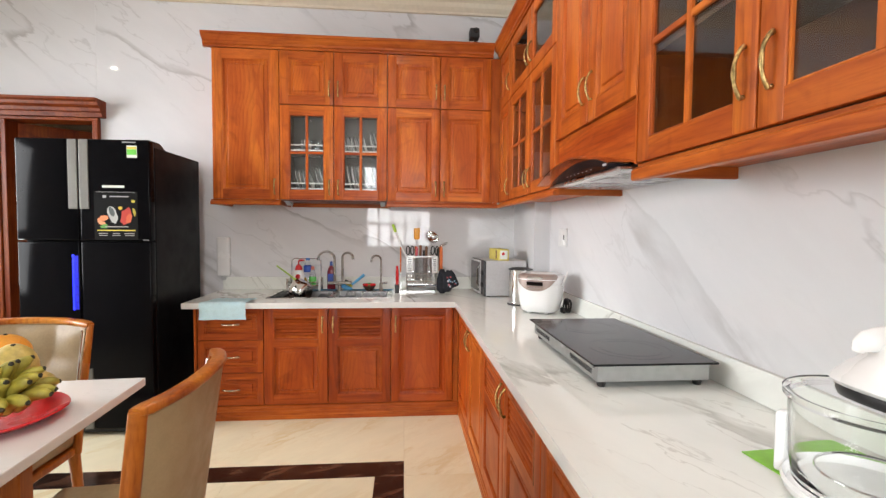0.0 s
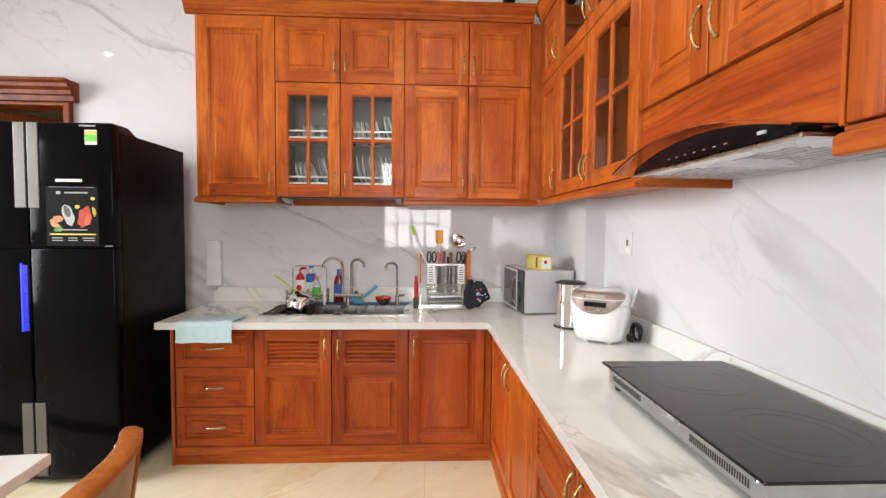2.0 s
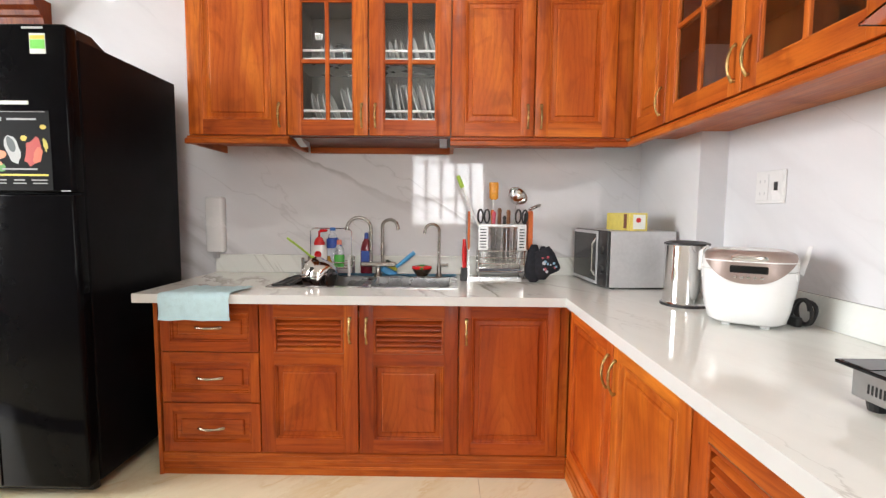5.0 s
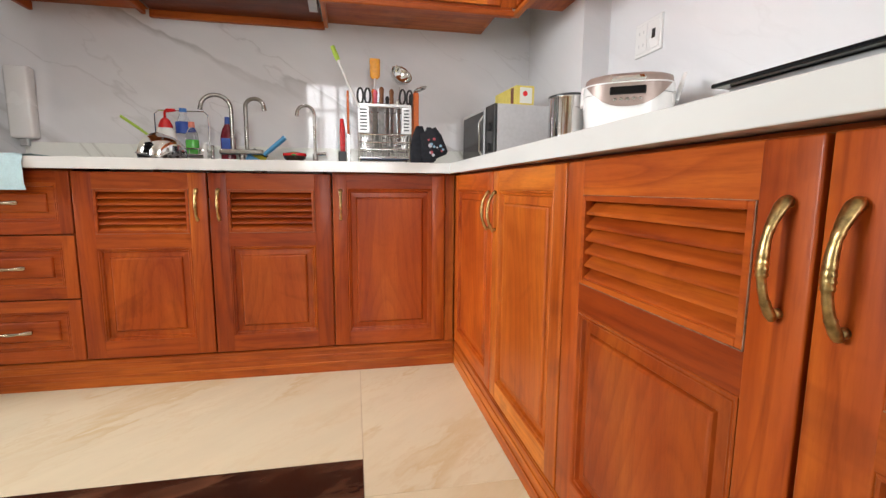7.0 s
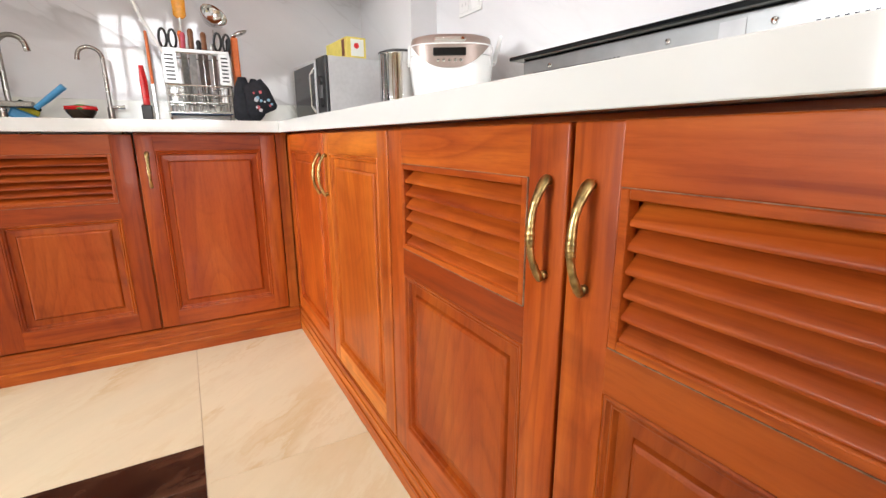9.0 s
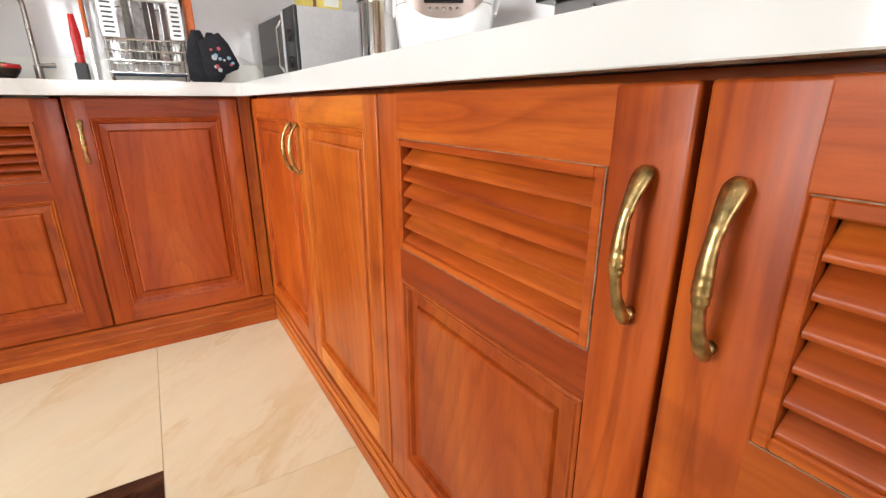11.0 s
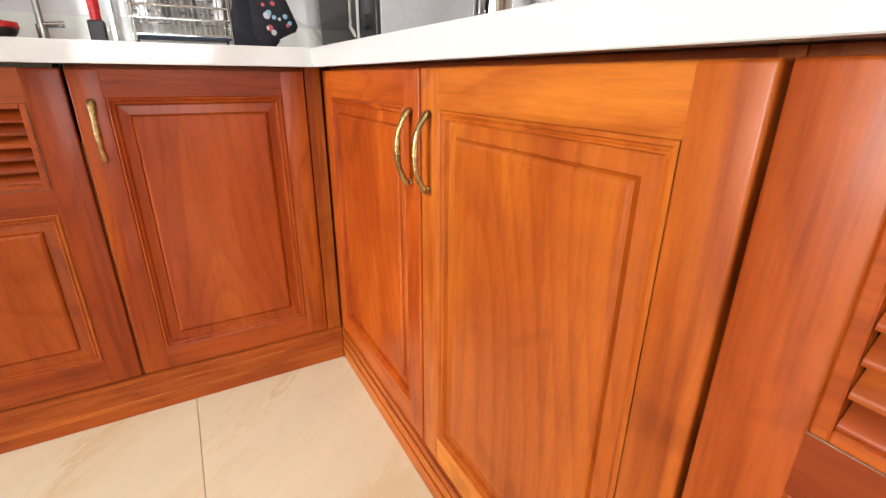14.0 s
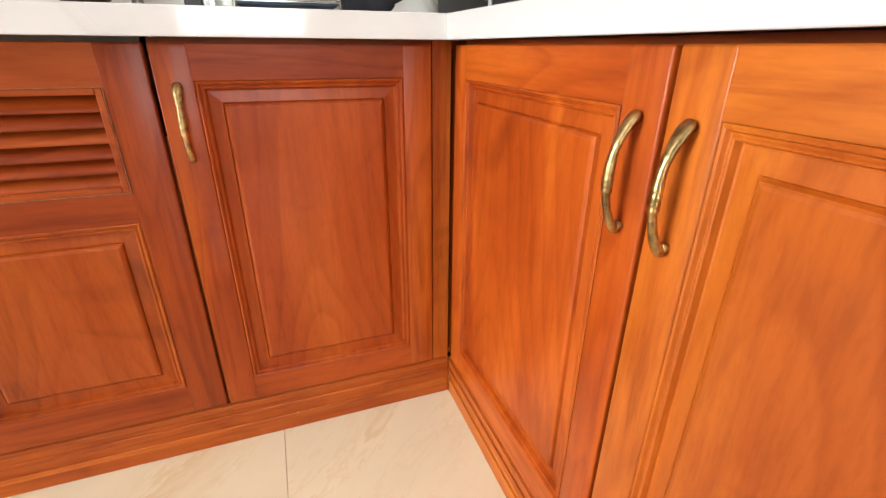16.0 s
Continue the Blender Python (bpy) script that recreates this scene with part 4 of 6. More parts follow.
def dining_chair(m, label):
    """A chair that faces its local +y, with a wrapped, upholstered back."""
    c = thing("dining_chair", m, label, "chair", "chairs round the table")
    n = 12
    def shell(r_in, r_out, z0, z1, lean):
        bm = bmesh.new()
        cols = []
        for k in range(n + 1):
            s = -1 + 2 * k / n
            x, y = 0.245 * s, -0.255 + 0.06 * abs(s) ** 2.6
            nx, ny = -0.30 * s * abs(s) , 1.0
            l = math.hypot(nx, ny)
            nx, ny = nx / l, ny / l
            col = []
            for z, off in ((z0, r_in), (z1, r_in), (z1, r_out), (z0, r_out)):
                t = (z - 0.42) / 0.57
                col.append(bm.verts.new((x * (1 + 0.10 * t) + nx * off, y - lean * t + ny * off, z + 0.012 * (1 - s * s) * (t > 0.5))))
            cols.append(col)
        for p, q in zip(cols, cols[1:]):
            for j in range(4):
                bm.faces.new((p[j], p[(j + 1) % 4], q[(j + 1) % 4], q[j]))
        bm.faces.new(cols[0])
        bm.faces.new(cols[-1][::-1])
        return bm
    part("backrest", shell(0.012, -0.004, 0.44, 0.955, 0.075), LEATHER_IN, c, smooth=50)
    nu, nv = 28, 24
    bm = bmesh.new()
    grid = []
    for i in range(nu + 1):
        s = -0.93 + 1.86 * i / nu
        row = []
        for j in range(nv + 1):
            f = j / nv
            z = 0.445 + 0.505 * f
            t = (z - 0.42) / 0.57
            bend = 0.10 * math.sin(2 * math.pi * f * 1.5)
            pu = abs(math.sin(math.pi * 1.5 * (s + 1 + bend * (1 - s * s))))
            pv = abs(math.sin(math.pi * (2.5 * f + 0.25)))
            off = 0.0125 + 0.024 * (pu * pv) ** 0.4 * (1 - abs(s / 0.93) ** 8) * (1 - abs(2 * f - 1) ** 10)
            row.append(bm.verts.new((0.245 * s * (1 + 0.10 * t), -0.255 + 0.06 * abs(s) ** 2.6 - 0.075 * t + off, z + 0.012 * (1 - s * s) * (t > 0.5))))
        grid.append(row)
    for p, q in zip(grid, grid[1:]):
        for j in range(nv):
            bm.faces.new((p[j], q[j], q[j + 1], p[j + 1]))
    part("tufted_pad", bm, LEATHER_IN, c, "shiny tan leather pad with stitched tufts", smooth=70)
    part("back_cover", shell(-0.0045, -0.016, 0.40, 0.952, 0.075), LEATHER, c, "beige leather outer back", smooth=50)
    bm = bmesh.new()
    rings = []
    for k in range(25):                       # rounded rail that sweeps from post to post
        s = -1.07 + 2.14 * k / 24
        x, y = 0.245 * s * 1.10, -0.262 + 0.06 * abs(s) ** 2.6 - 0.072
        l = math.hypot(0.30 * s * abs(s), 1.0)
        nx, ny = -0.30 * s * abs(s) / l, 1.0 / l
        z = 0.968 + 0.010 * (1 - min(1.0, s * s))
        end = 0.72 if k in (0, 24) else 1.0
        ring = []
        for j in range(16):
            a = 2 * math.pi * j / 16
            p = 0.024 * end * abs(math.cos(a)) ** 0.7 * (1 if math.cos(a) >= 0 else -1)
            q = 0.015 * end * abs(math.sin(a)) ** 0.7 * (1 if math.sin(a) >= 0 else -1)
            ring.append(bm.verts.new((x + nx * (p + 0.006), y + ny * (p + 0.006), z + q)))
        rings.append(ring)
    for p, q in zip(rings, rings[1:]):
        for j in range(16):
            bm.faces.new((p[j], p[(j + 1) % 16], q[(j + 1) % 16], q[j]))
    bm.faces.new(rings[0])
    bm.faces.new(rings[-1][::-1])
    part("top_rail", bm, CHAIR_WOOD, c, smooth=60)
    for s in (-1, 1):
        pts = [(s * 0.256, -0.195, 0.40), (s * 0.264, -0.218, 0.62), (s * 0.276, -0.250, 0.86), (s * 0.281, -0.264, 0.970)]
        part("post", tube(pts, [(0.018, 0.026), (0.016, 0.026), (0.014, 0.025), (0.013, 0.024)], 10), CHAIR_WOOD, c, smooth=60)
        part("inlay", tube([(s * 0.243, -0.178, 0.46), (s * 0.252, -0.213, 0.72), (s * 0.261, -0.240, 0.948)], 0.004, 6), CHROME, c, "thin polished metal inlay")
        part("leg", tube([(s * 0.245, -0.19, 0.41), (s * 0.25, -0.21, 0.2), (s * 0.25, -0.25, 0.0)], [0.024, 0.020, 0.015], 10), CHAIR_WOOD, c, smooth=60)
        part("leg", tube([(s * 0.235, 0.20, 0.41), (s * 0.235, 0.21, 0.0)], [0.024, 0.016], 10), CHAIR_WOOD, c, smooth=60)
    part("seat", box(-0.255, -0.20, 0.43, 0.255, 0.24, 0.52, 0.03, 4), LEATHER_IN, c, smooth=60)
    part("seat_frame", box(-0.262, -0.205, 0.395, 0.262, 0.245, 0.4295, 0.006), CHAIR_WOOD, c)
    return c


dining_chair(pose(-0.745, 1.49, 0, 0, 0, 94) @ Matrix.Scale(1.045, 4), "dining chair in light wood with a beige leather wrapped back")
dining_chair(pose(-1.575, 2.045, 0, 0, 0, 180) @ Matrix.Scale(1.045, 4), "dining chair in light wood with a tan leather backrest")

# fruit on a red plate
RED = speckled("red_plastic", (0.62, 0.012, 0.014), 0.25, 0.08, 40)
PX, PY = -1.13, 1.60
pl = thing("fruit_plate", pose(PX, PY, TZ), "shallow red plastic plate on the dining table", "plate")
part("dish", lathe([(0, 0.0), (0.11, 0.0), (0.15, 0.008), (0.195, 0.028), (0.208, 0.036), (0.205, 0.040), (0.19, 0.034), (0.145, 0.015), (0.10, 0.007), (0, 0.007)], seg=40), RED, pl, smooth=40)
ORANGE = speckled("orange_peel", (0.78, 0.33, 0.03), 0.4, 0.12, 160, 0, 0.3)
MANGO = speckled("yellow_mango_skin", (0.60, 0.46, 0.13), 0.38, 0.25, 50, 0, 0.05)
BANANA = speckled("green_yellow_banana", (0.50, 0.45, 0.07), 0.45, 0.35, 30)
TIP = speckled("dark_banana_tip", (0.03, 0.028, 0.012), 0.7, 0.3, 60)


def fruit(name, x, y, z, rx, ry, rz, material, label, cat, turn=(0, 0, 0)):
    f = thing(name, Matrix.Translation((PX + x, PY + y, TZ + z)) @ pose(0, 0, 0, *turn), label, cat, "fruit on the plate")
    bm = bmesh.new()
    bmesh.ops.create_uvsphere(bm, u_segments=20, v_segments=14, radius=1)
    for v in bm.verts:
        k = 1 + 0.06 * v.co.x * v.co.z
        v.co = (v.co.x * rx * k, v.co.y * ry, v.co.z * rz * (1 - 0.05 * v.co.x))
    part("flesh", bm, material, f, smooth=180)
    part("stem", lathe([(0, -0.003), (0.006, -0.003), (0.007, 0.002), (0, 0.004)], Matrix.Translation((0, 0, rz)), 8), TIP, f)


fruit("mango", -0.012, 0.115, 0.155, 0.070, 0.066, 0.088, MANGO, "ripe yellow mango with a dark stem", "mango", (12, 8, 0))
fruit("mango", 0.05, 0.13, 0.085, 0.055, 0.052, 0.075, MANGO, "yellow mango lying behind the bananas", "mango", (70, 0, 30))
fruit("orange", -0.100, 0.19, 0.185, 0.075, 0.075, 0.072, ORANGE, "large orange fruit with dimpled skin", "orange")
fruit("orange", -0.09, -0.07, 0.075, 0.066, 0.066, 0.064, ORANGE, "orange resting on the plate", "orange")


def banana(m):
    b = thing("banana", m, "short green-yellow banana with a dark tip", "banana", "fruit on the plate")
    pts, rad = [], []
    for k in range(9):
        s = k / 8
        pts.append((0.115 * s, 0, 0.026 * math.sin(math.pi * s) - 0.01 * s))
        rad.append(0.023 * (0.55 + 0.45 * math.sin(math.pi * min(1, 0.18 + 0.80 * s)) ** 0.6) * (0.62 if k == 8 else 0.5 if k == 0 else 1))
    part("peel", tube(pts, rad, 8), BANANA, b, smooth=70)
    e = Vector(pts[-1])
    part("tip", tube([e - Vector((0.001, 0, 0)), e + Vector((0.006, 0, -0.002))], [0.0095, 0.005], 7), TIP, b)


rnd = random.Random(4)
for layer, (count, first, last, pitch) in enumerate(((9, -125, 40, -34), (7, -85, 30, -56), (4, -40, 25, -74))):
    for k in range(count):
        a = first + (last - first) * k / (count - 1) + rnd.uniform(-6, 6)
        r0 = 0.078 - 0.008 * layer
        banana(pose(PX - 0.002 + r0 * math.cos(radians(a)), PY + r0 * math.sin(radians(a)), TZ + 0.044 + 0.027 * layer + rnd.uniform(-0.004, 0.004), 0, pitch + rnd.uniform(-7, 7), a + rnd.uniform(-8, 8)))

# ---- on the right worktop ----
ck = thing("induction_hob", Matrix(), "black glass double induction hob in a grey metal tray", "hob")
CX0, CX1, CY0, CY1 = 0.896, 1.364, 1.530, 2.350
HOB_GLASS = speckled("hob_glass", (0.008, 0.009, 0.010), 0.10, 0.25, 8, 0, 0, 0.0)
bsdf(HOB_GLASS).inputs["Specular IOR Level"].default_value = 0.3
part("glass_top", box(CX0, CY0, 1.008, CX1, CY1, 1.016, 0.002, 2), HOB_GLASS, ck)
tray = part("tray", box(CX0 + 0.022, CY0 + 0.02, 0.946, CX1 - 0.022, CY1 - 0.02, 1.0075, 0.002), GREY_METAL, ck)
for a in (CX0 + 0.05, CX1 - 0.05):
    for b in (CY0 + 0.05, CY1 - 0.05):
        part("foot", lathe([(0, 0), (0.014, 0), (0.018, 0.018), (0, 0.0215)], Matrix.Translation((a, b, TOP)), 12), BLACK_PLASTIC, ck)
for k in range(26):                            # vent slots along the side
    y = 1.60 + 0.0085 * k
    part("vent_slot", box(CX0 + 0.0212, y, 0.962, CX0 + 0.0225, y + 0.0042, 0.982), BLACK_PLASTIC, tray)
for k in range(25):
    y = 2.085 + 0.0085 * k
    part("vent_slot", box(CX0 + 0.0212, y, 0.962, CX0 + 0.0225, y + 0.0042, 0.982), BLACK_PLASTIC, tray)
for y in (1.58, 1.86, 2.0, 2.25):
    part("screw", lathe([(0, 0), (0.005, 0), (0.004, 0.002), (0, 0.003)], Matrix.Translation((CX0 + 0.0218, y, 0.990)) @ Matrix.Rotation(radians(-90), 4, "Y"), 8), CHROME, tray)
part("rating_plate", box(CX0 + 0.0208, 1.892, 0.980, CX0 + 0.0218, 1.926, 1.000), GREY_PLASTIC, tray)
RING = mat("printed_ring", (0.013, 0.014, 0.015), 0.12)
for y in (1.74, 2.15):
    for r in (0.115, 0.155):
        bm = bmesh.new()
        a = [bm.verts.new((1.135 + r * math.cos(2 * math.pi * k / 48), y + r * math.sin(2 * math.pi * k / 48), 1.0163)) for k in range(48)]
        b = [bm.verts.new((1.135 + (r + 0.002) * math.cos(2 * math.pi * k / 48), y + (r + 0.002) * math.sin(2 * math.pi * k / 48), 1.0163)) for k in range(48)]
        for k in range(48):
            bm.faces.new((a[k], a[(k + 1) % 48], b[(k + 1) % 48], b[k]))
        part("cooking_ring", bm, RING, ck)
part("control_panel", box(CX0 + 0.006, CY1 - 0.075, 1.0162, CX0 + 0.09, CY1 - 0.010, 1.0170), BLACK_GLOSS, ck)

# rice cooker
rc = thing("rice_cooker", pose(1.175, 3.06, TOP, 0, 0, -33) @ Matrix.Diagonal((0.83, 0.83, 1.02, 1)), "white rice cooker with a rose-bronze lid panel on the worktop", "rice cooker")
def rounded(w, d, n=40, p=3.2):
    out = []
    for k in range(n):
        a = 2 * math.pi * k / n
        c, s = math.cos(a), math.sin(a)
        out.append((w * abs(c) ** (2 / p) * (1 if c >= 0 else -1), d * abs(s) ** (2 / p) * (1 if s >= 0 else -1)))
    return out


def loft(levels, n=40, p=3.2, cap=True, skew=0.0):
    """Stacks rounded rectangles (half width, half depth, z)."""
    bm = bmesh.new()
    rings = [[bm.verts.new((x, y, z + skew * (z > 0.1) * y)) for x, y in rounded(w, d, n, p)] for w, d, z in levels]
    for a, b in zip(rings, rings[1:]):
        for k in range(n):
            bm.faces.new((a[k], a[(k + 1) % n], b[(k + 1) % n], b[k]))
    if cap:
        bm.faces.new(rings[0][::-1])
        bm.faces.new(rings[-1])
    return bm


BRONZE = speckled("rose_bronze", (0.34, 0.265, 0.235), 0.34, 0.06, 50, 0.45)
part("body", loft([(0.125, 0.13, 0.012), (0.146, 0.15, 0.022), (0.158, 0.165, 0.06), (0.172, 0.178, 0.13), (0.178, 0.182, 0.18), (0.178, 0.182, 0.20)]), WHITE_PLASTIC, rc, smooth=50)
part("lid", loft([(0.178, 0.182, 0.202), (0.177, 0.181, 0.235), (0.165, 0.168, 0.256), (0.13, 0.13, 0.266), (0.06, 0.06, 0.269)]), WHITE_PLASTIC, rc, smooth=60)
SHELL = [(0.158, 0.165, 0.06), (0.172, 0.178, 0.13), (0.178, 0.182, 0.18), (0.178, 0.182, 0.202), (0.177, 0.181, 0.235), (0.165, 0.168, 0.256), (0.13, 0.13, 0.266)]


def shell_at(z):
    for (w0, d0, z0), (w1, d1, z1) in zip(SHELL, SHELL[1:]):
        if z <= z1:
            f = (z - z0) / (z1 - z0)
            return w0 + (w1 - w0) * f, d0 + (d1 - d0) * f
    return SHELL[-1][:2]


bm = bmesh.new()
face = []
for k in range(33):                           # bronze shield that follows the front
    s = -1 + 2 * k / 32
    lo = 0.246 - 0.088 * (1 - abs(s) ** 2.6)
    col = []
    for j in range(13):
        z = lo + (0.265 - lo) * j / 12
        w, d = shell_at(z)
        x = 0.95 * s * (w + 0.003)
        y = -(d + 0.0035) * (1 - (0.95 * abs(s)) ** 3.2) ** (1 / 3.2)
        col.append(bm.verts.new((x, y, z + (0.0025 if z > 0.24 else 0.0))))
    face.append(col)
for p, q in zip(face, face[1:]):
    for j in range(12):
        bm.faces.new((p[j], q[j], q[j + 1], p[j + 1]))
part("front_panel", bm, BRONZE, rc, "rose-bronze metallic control panel", smooth=60)
part("display", box(-0.066, -0.1895, 0.194, 0.066, -0.178, 0.219, 0.003), BLACK_GLOSS, rc)
for k in range(5):
    part("button", box(-0.052 + 0.023 * k, -0.1885, 0.176, -0.040 + 0.023 * k, -0.182, 0.184, 0.002), CHROME, rc)
seam = []
for k in range(25):
    s = -0.93 + 1.86 * k / 24
    w, d = shell_at(0.232)
    seam.append((s * (w + 0.003), -(d + 0.005) * (1 - abs(s) ** 3.2) ** (1 / 3.2), 0.232))
part("seam_trim", tube(seam, 0.0022, 6), WHITE_PLASTIC, rc, smooth=60)
part("latch", loft([(0.06, 0.010, 0.236), (0.066, 0.014, 0.243), (0.06, 0.010, 0.251)], 24), CHROME, rc).location = (0, -0.176, 0)
part("handle", tube([(-0.182, -0.02, 0.185), (-0.186, 0.02, 0.25), (-0.17, 0.10, 0.262)], [(0.006, 0.012)] * 3, 8), WHITE_PLASTIC, rc)
part("handle", tube([(0.181, -0.02, 0.185), (0.198, 0.0, 0.235), (0.212, 0.02, 0.282)], [(0.007, 0.014), (0.007, 0.013), (0.005, 0.010)], 8), WHITE_PLASTIC, rc, smooth=60)
for a in (-0.07, 0.07):
    for b in (-0.09, 0.09):
        part("foot", box(a - 0.016, b - 0.012, 0, a + 0.016, b + 0.012, 0.0135, 0.003), WHITE_PLASTIC, rc)
cb = thing("power_cord", Matrix(), "coiled black power cord beside the rice cooker", "cord")
rnd = random.Random(2)
pts = []
for k in range(90):
    a = 2 * math.pi * k / 20
    pts.append((1.345 + 0.012 * math.sin(a * 0.37), 3.005 + 0.042 * math.cos(a) + 0.004 * math.sin(a * 2.3), TOP + 0.052 + 0.044 * math.sin(a) + 0.003 * math.cos(a * 1.7)))
part("cable", tube(pts, 0.0055, 6), BLACK_PLASTIC, cb, smooth=90)
part("plug", box(1.305, 2.985, TOP, 1.330, 3.035, TOP + 0.035, 0.006, 2), BLACK_PLASTIC, cb)

cn = thing("steel_canister", pose(1.114, 3.375, TOP) @ Matrix.Diagonal((1.13, 1.13, 1.02, 1)), "polished stainless steel canister with a black lid", "canister")
part("body", lathe([(0, 0.002), (0.083, 0.002), (0.085, 0.012), (0.078, 0.016), (0.078, 0.255), (0.080, 0.260), (0, 0.260)], seg=36), CHROME, cn, smooth=40)
part("base_ring", lathe([(0, 0), (0.087, 0), (0.087, 0.010), (0.0855, 0.012)], seg=36), BLACK_PLASTIC, cn, smooth=40)
part("lid", lathe([(0.080, 0.2605), (0.080, 0.267), (0.06, 0.274), (0, 0.277)], seg=36), BLACK_PLASTIC, cn, smooth=40)

mw = thing("microwave_oven", pose(0.905, 3.742, TOP, 0, 0, 4), "silver microwave oven with a dark glass door in the corner", "microwave")
MD, MWW, MH = 0.360, 0.47, 0.306            # local x depth, local y width
part("body", box(0.012, 0, 0.010, MD, MWW, MH, 0.004, 2), GREY_PLASTIC, mw)
part("front_frame", box(-0.004, 0.0, 0.010, 0.0115, MWW, MH, 0.003), BLACK_PLASTIC, mw)
md = part("door", box(-0.014, 0.118, 0.012, -0.0045, MWW - 0.004, MH - 0.004, 0.004, 2), GREY_PLASTIC, mw)
part("door_glass", box(-0.0155, 0.126, 0.030, -0.0142, MWW - 0.014, MH - 0.020, 0.0006), BLACK_GLOSS, md, "dark glass door window")
part("handle", tube([(-0.0145, 0.133, 0.06), (-0.034, 0.133, 0.09), (-0.034, 0.133, 0.23), (-0.0145, 0.133, 0.262)], 0.006, 8), CHROME, md)
part("knob", lathe([(0, 0), (0.022, 0), (0.020, 0.014), (0, 0.015)], Matrix.Translation((-0.0045, 0.06, 0.10)) @ Matrix.Rotation(radians(-90), 4, "Y"), 20), BLACK_PLASTIC, mw)
part("knob", lathe([(0, 0), (0.022, 0), (0.020, 0.014), (0, 0.015)], Matrix.Translation((-0.0045, 0.06, 0.20)) @ Matrix.Rotation(radians(-90), 4, "Y"), 20), BLACK_PLASTIC, mw)
for a in (0.04, MD - 0.03):
    for b in (0.03, MWW - 0.03):
        part("foot", lathe([(0, 0), (0.012, 0), (0.012, 0.0105), (0, 0.0105)], Matrix.Translation((a, b, 0)), 10), BLACK_PLASTIC, mw)
yb = thing("carton_box", pose(0.905, 3.742, TOP + MH + 0.0005, 0, 0, 4), "yellow paper carton with a white and red label on the microwave", "box")
part("carton", box(0.115, 0.02, 0, 0.212, 0.30, 0.094, 0.001), speckled("yellow_card", (0.72, 0.60, 0.13), 0.55, 0.1, 30), yb)
part("label", box(0.135, 0.0188, 0.010, 0.200, 0.0198, 0.085), W1, yb, "white printed label")
part("emblem", lathe([(0, 0), (0.013, 0), (0.013, 0.0006), (0, 0.0006)], Matrix.Translation((0.163, 0.0186, 0.056)) @ Matrix.Rotation(radians(90), 4, "X"), 12), RED, yb)
part("flap", box(0.1142, 0.05, 0.012, 0.1149, 0.085, 0.088), mat("brown_print", (0.16, 0.05, 0.03), 0.5), yb)

sk = thing("wall_socket", Matrix(), "white double wall socket plate on the marble wall", "socket")
part("plate", box(RIGHT - 0.010, 3.228, 1.366, RIGHT - 0.0005, 3.398, 1.502, 0.003, 2), WHITE_PLASTIC, sk)
part("insert", box(RIGHT - 0.0125, 3.318, 1.380, RIGHT - 0.0095, 3.386, 1.488, 0.001), WHITE_PLASTIC, sk)
part("insert", box(RIGHT - 0.0125, 3.240, 1.380, RIGHT - 0.0095, 3.308, 1.488, 0.001), WHITE_PLASTIC, sk)
for y in (3.338, 3.366):
    for z in (1.409, 1.459):
        part("pin_hole", box(RIGHT - 0.0132, y - 0.003, z - 0.006, RIGHT - 0.0124, y + 0.003, z + 0.006), GREY_PLASTIC, sk)
part("switch_slot", box(RIGHT - 0.0134, 3.262, 1.419, RIGHT - 0.0124, 3.284, 1.454), BLACK_PLASTIC, sk)

# cooker hood with an arched glass canopy
hd = thing("cooker_hood", Matrix(), "black and steel cooker hood with an arched glass canopy", "cooker hood")
def arch(y):
    return 1.722 + 0.074 * (1 - ((y - 1.985) / 0.432) ** 2)


ys = [2.414 - 0.852 * k / 24 for k in range(25)]
bm = bmesh.new()
cols = [[bm.verts.new((x, y, arch(y) + dz)) for x, dz in ((0.945, 0), (UP_R + 0.018, 0), (UP_R + 0.018, 0.006), (0.945, 0.006))] for y in ys]
for p, q in zip(cols, cols[1:]):
    for j in range(4):
        bm.faces.new((p[j], p[(j + 1) % 4], q[(j + 1) % 4], q[j]))
bm.faces.new(cols[0])
bm.faces.new(cols[-1][::-1])
cg = part("glass_canopy", bm, SMOKED, hd, "clear arched glass canopy", smooth=40)
cg.visible_shadow = False
yk = [2.345 - 0.73 * k / 20 for k in range(21)]
bm = bmesh.new()
cols = [[bm.verts.new((x, y, z)) for x, z in ((0.995, 1.722), (1.007, max(1.723, arch(y) - 0.004)), (UP_R + 0.018, max(1.723, arch(y) - 0.004)), (UP_R + 0.018, 1.722))] for y in yk]
for p, q in zip(cols, cols[1:]):
    for j in range(4):
        bm.faces.new((p[j], p[(j + 1) % 4], q[(j + 1) % 4], q[j]))
bm.faces.new(cols[0])
bm.faces.new(cols[-1][::-1])
part("control_panel", bm, FRIDGE_GLOSS, hd, "glossy black control strip", smooth=40)
part("underside", box(0.998, 1.60, 1.708, RIGHT - 0.01, 2.37, 1.7215, 0.004), STEEL, hd, "steel underside with grease filters")
for a in (1.62, 1.995):
    for k in range(9):
        part("filter_slot", box(1.07 + 0.033 * k, a + 0.08, 1.7065, 1.076 + 0.033 * k, a + 0.26, 1.7085), GREY_METAL, hd)
part("lamp_strip", box(1.012, 1.75, 1.7058, 1.05, 2.2, 1.7082), WHITE_PLASTIC, hd)
for k in range(7):
    part("touch_mark", box(0.9970, 2.10 - 0.045 * k, 1.738, 1.0005, 2.112 - 0.045 * k, 1.741), GREY_METAL, hd)
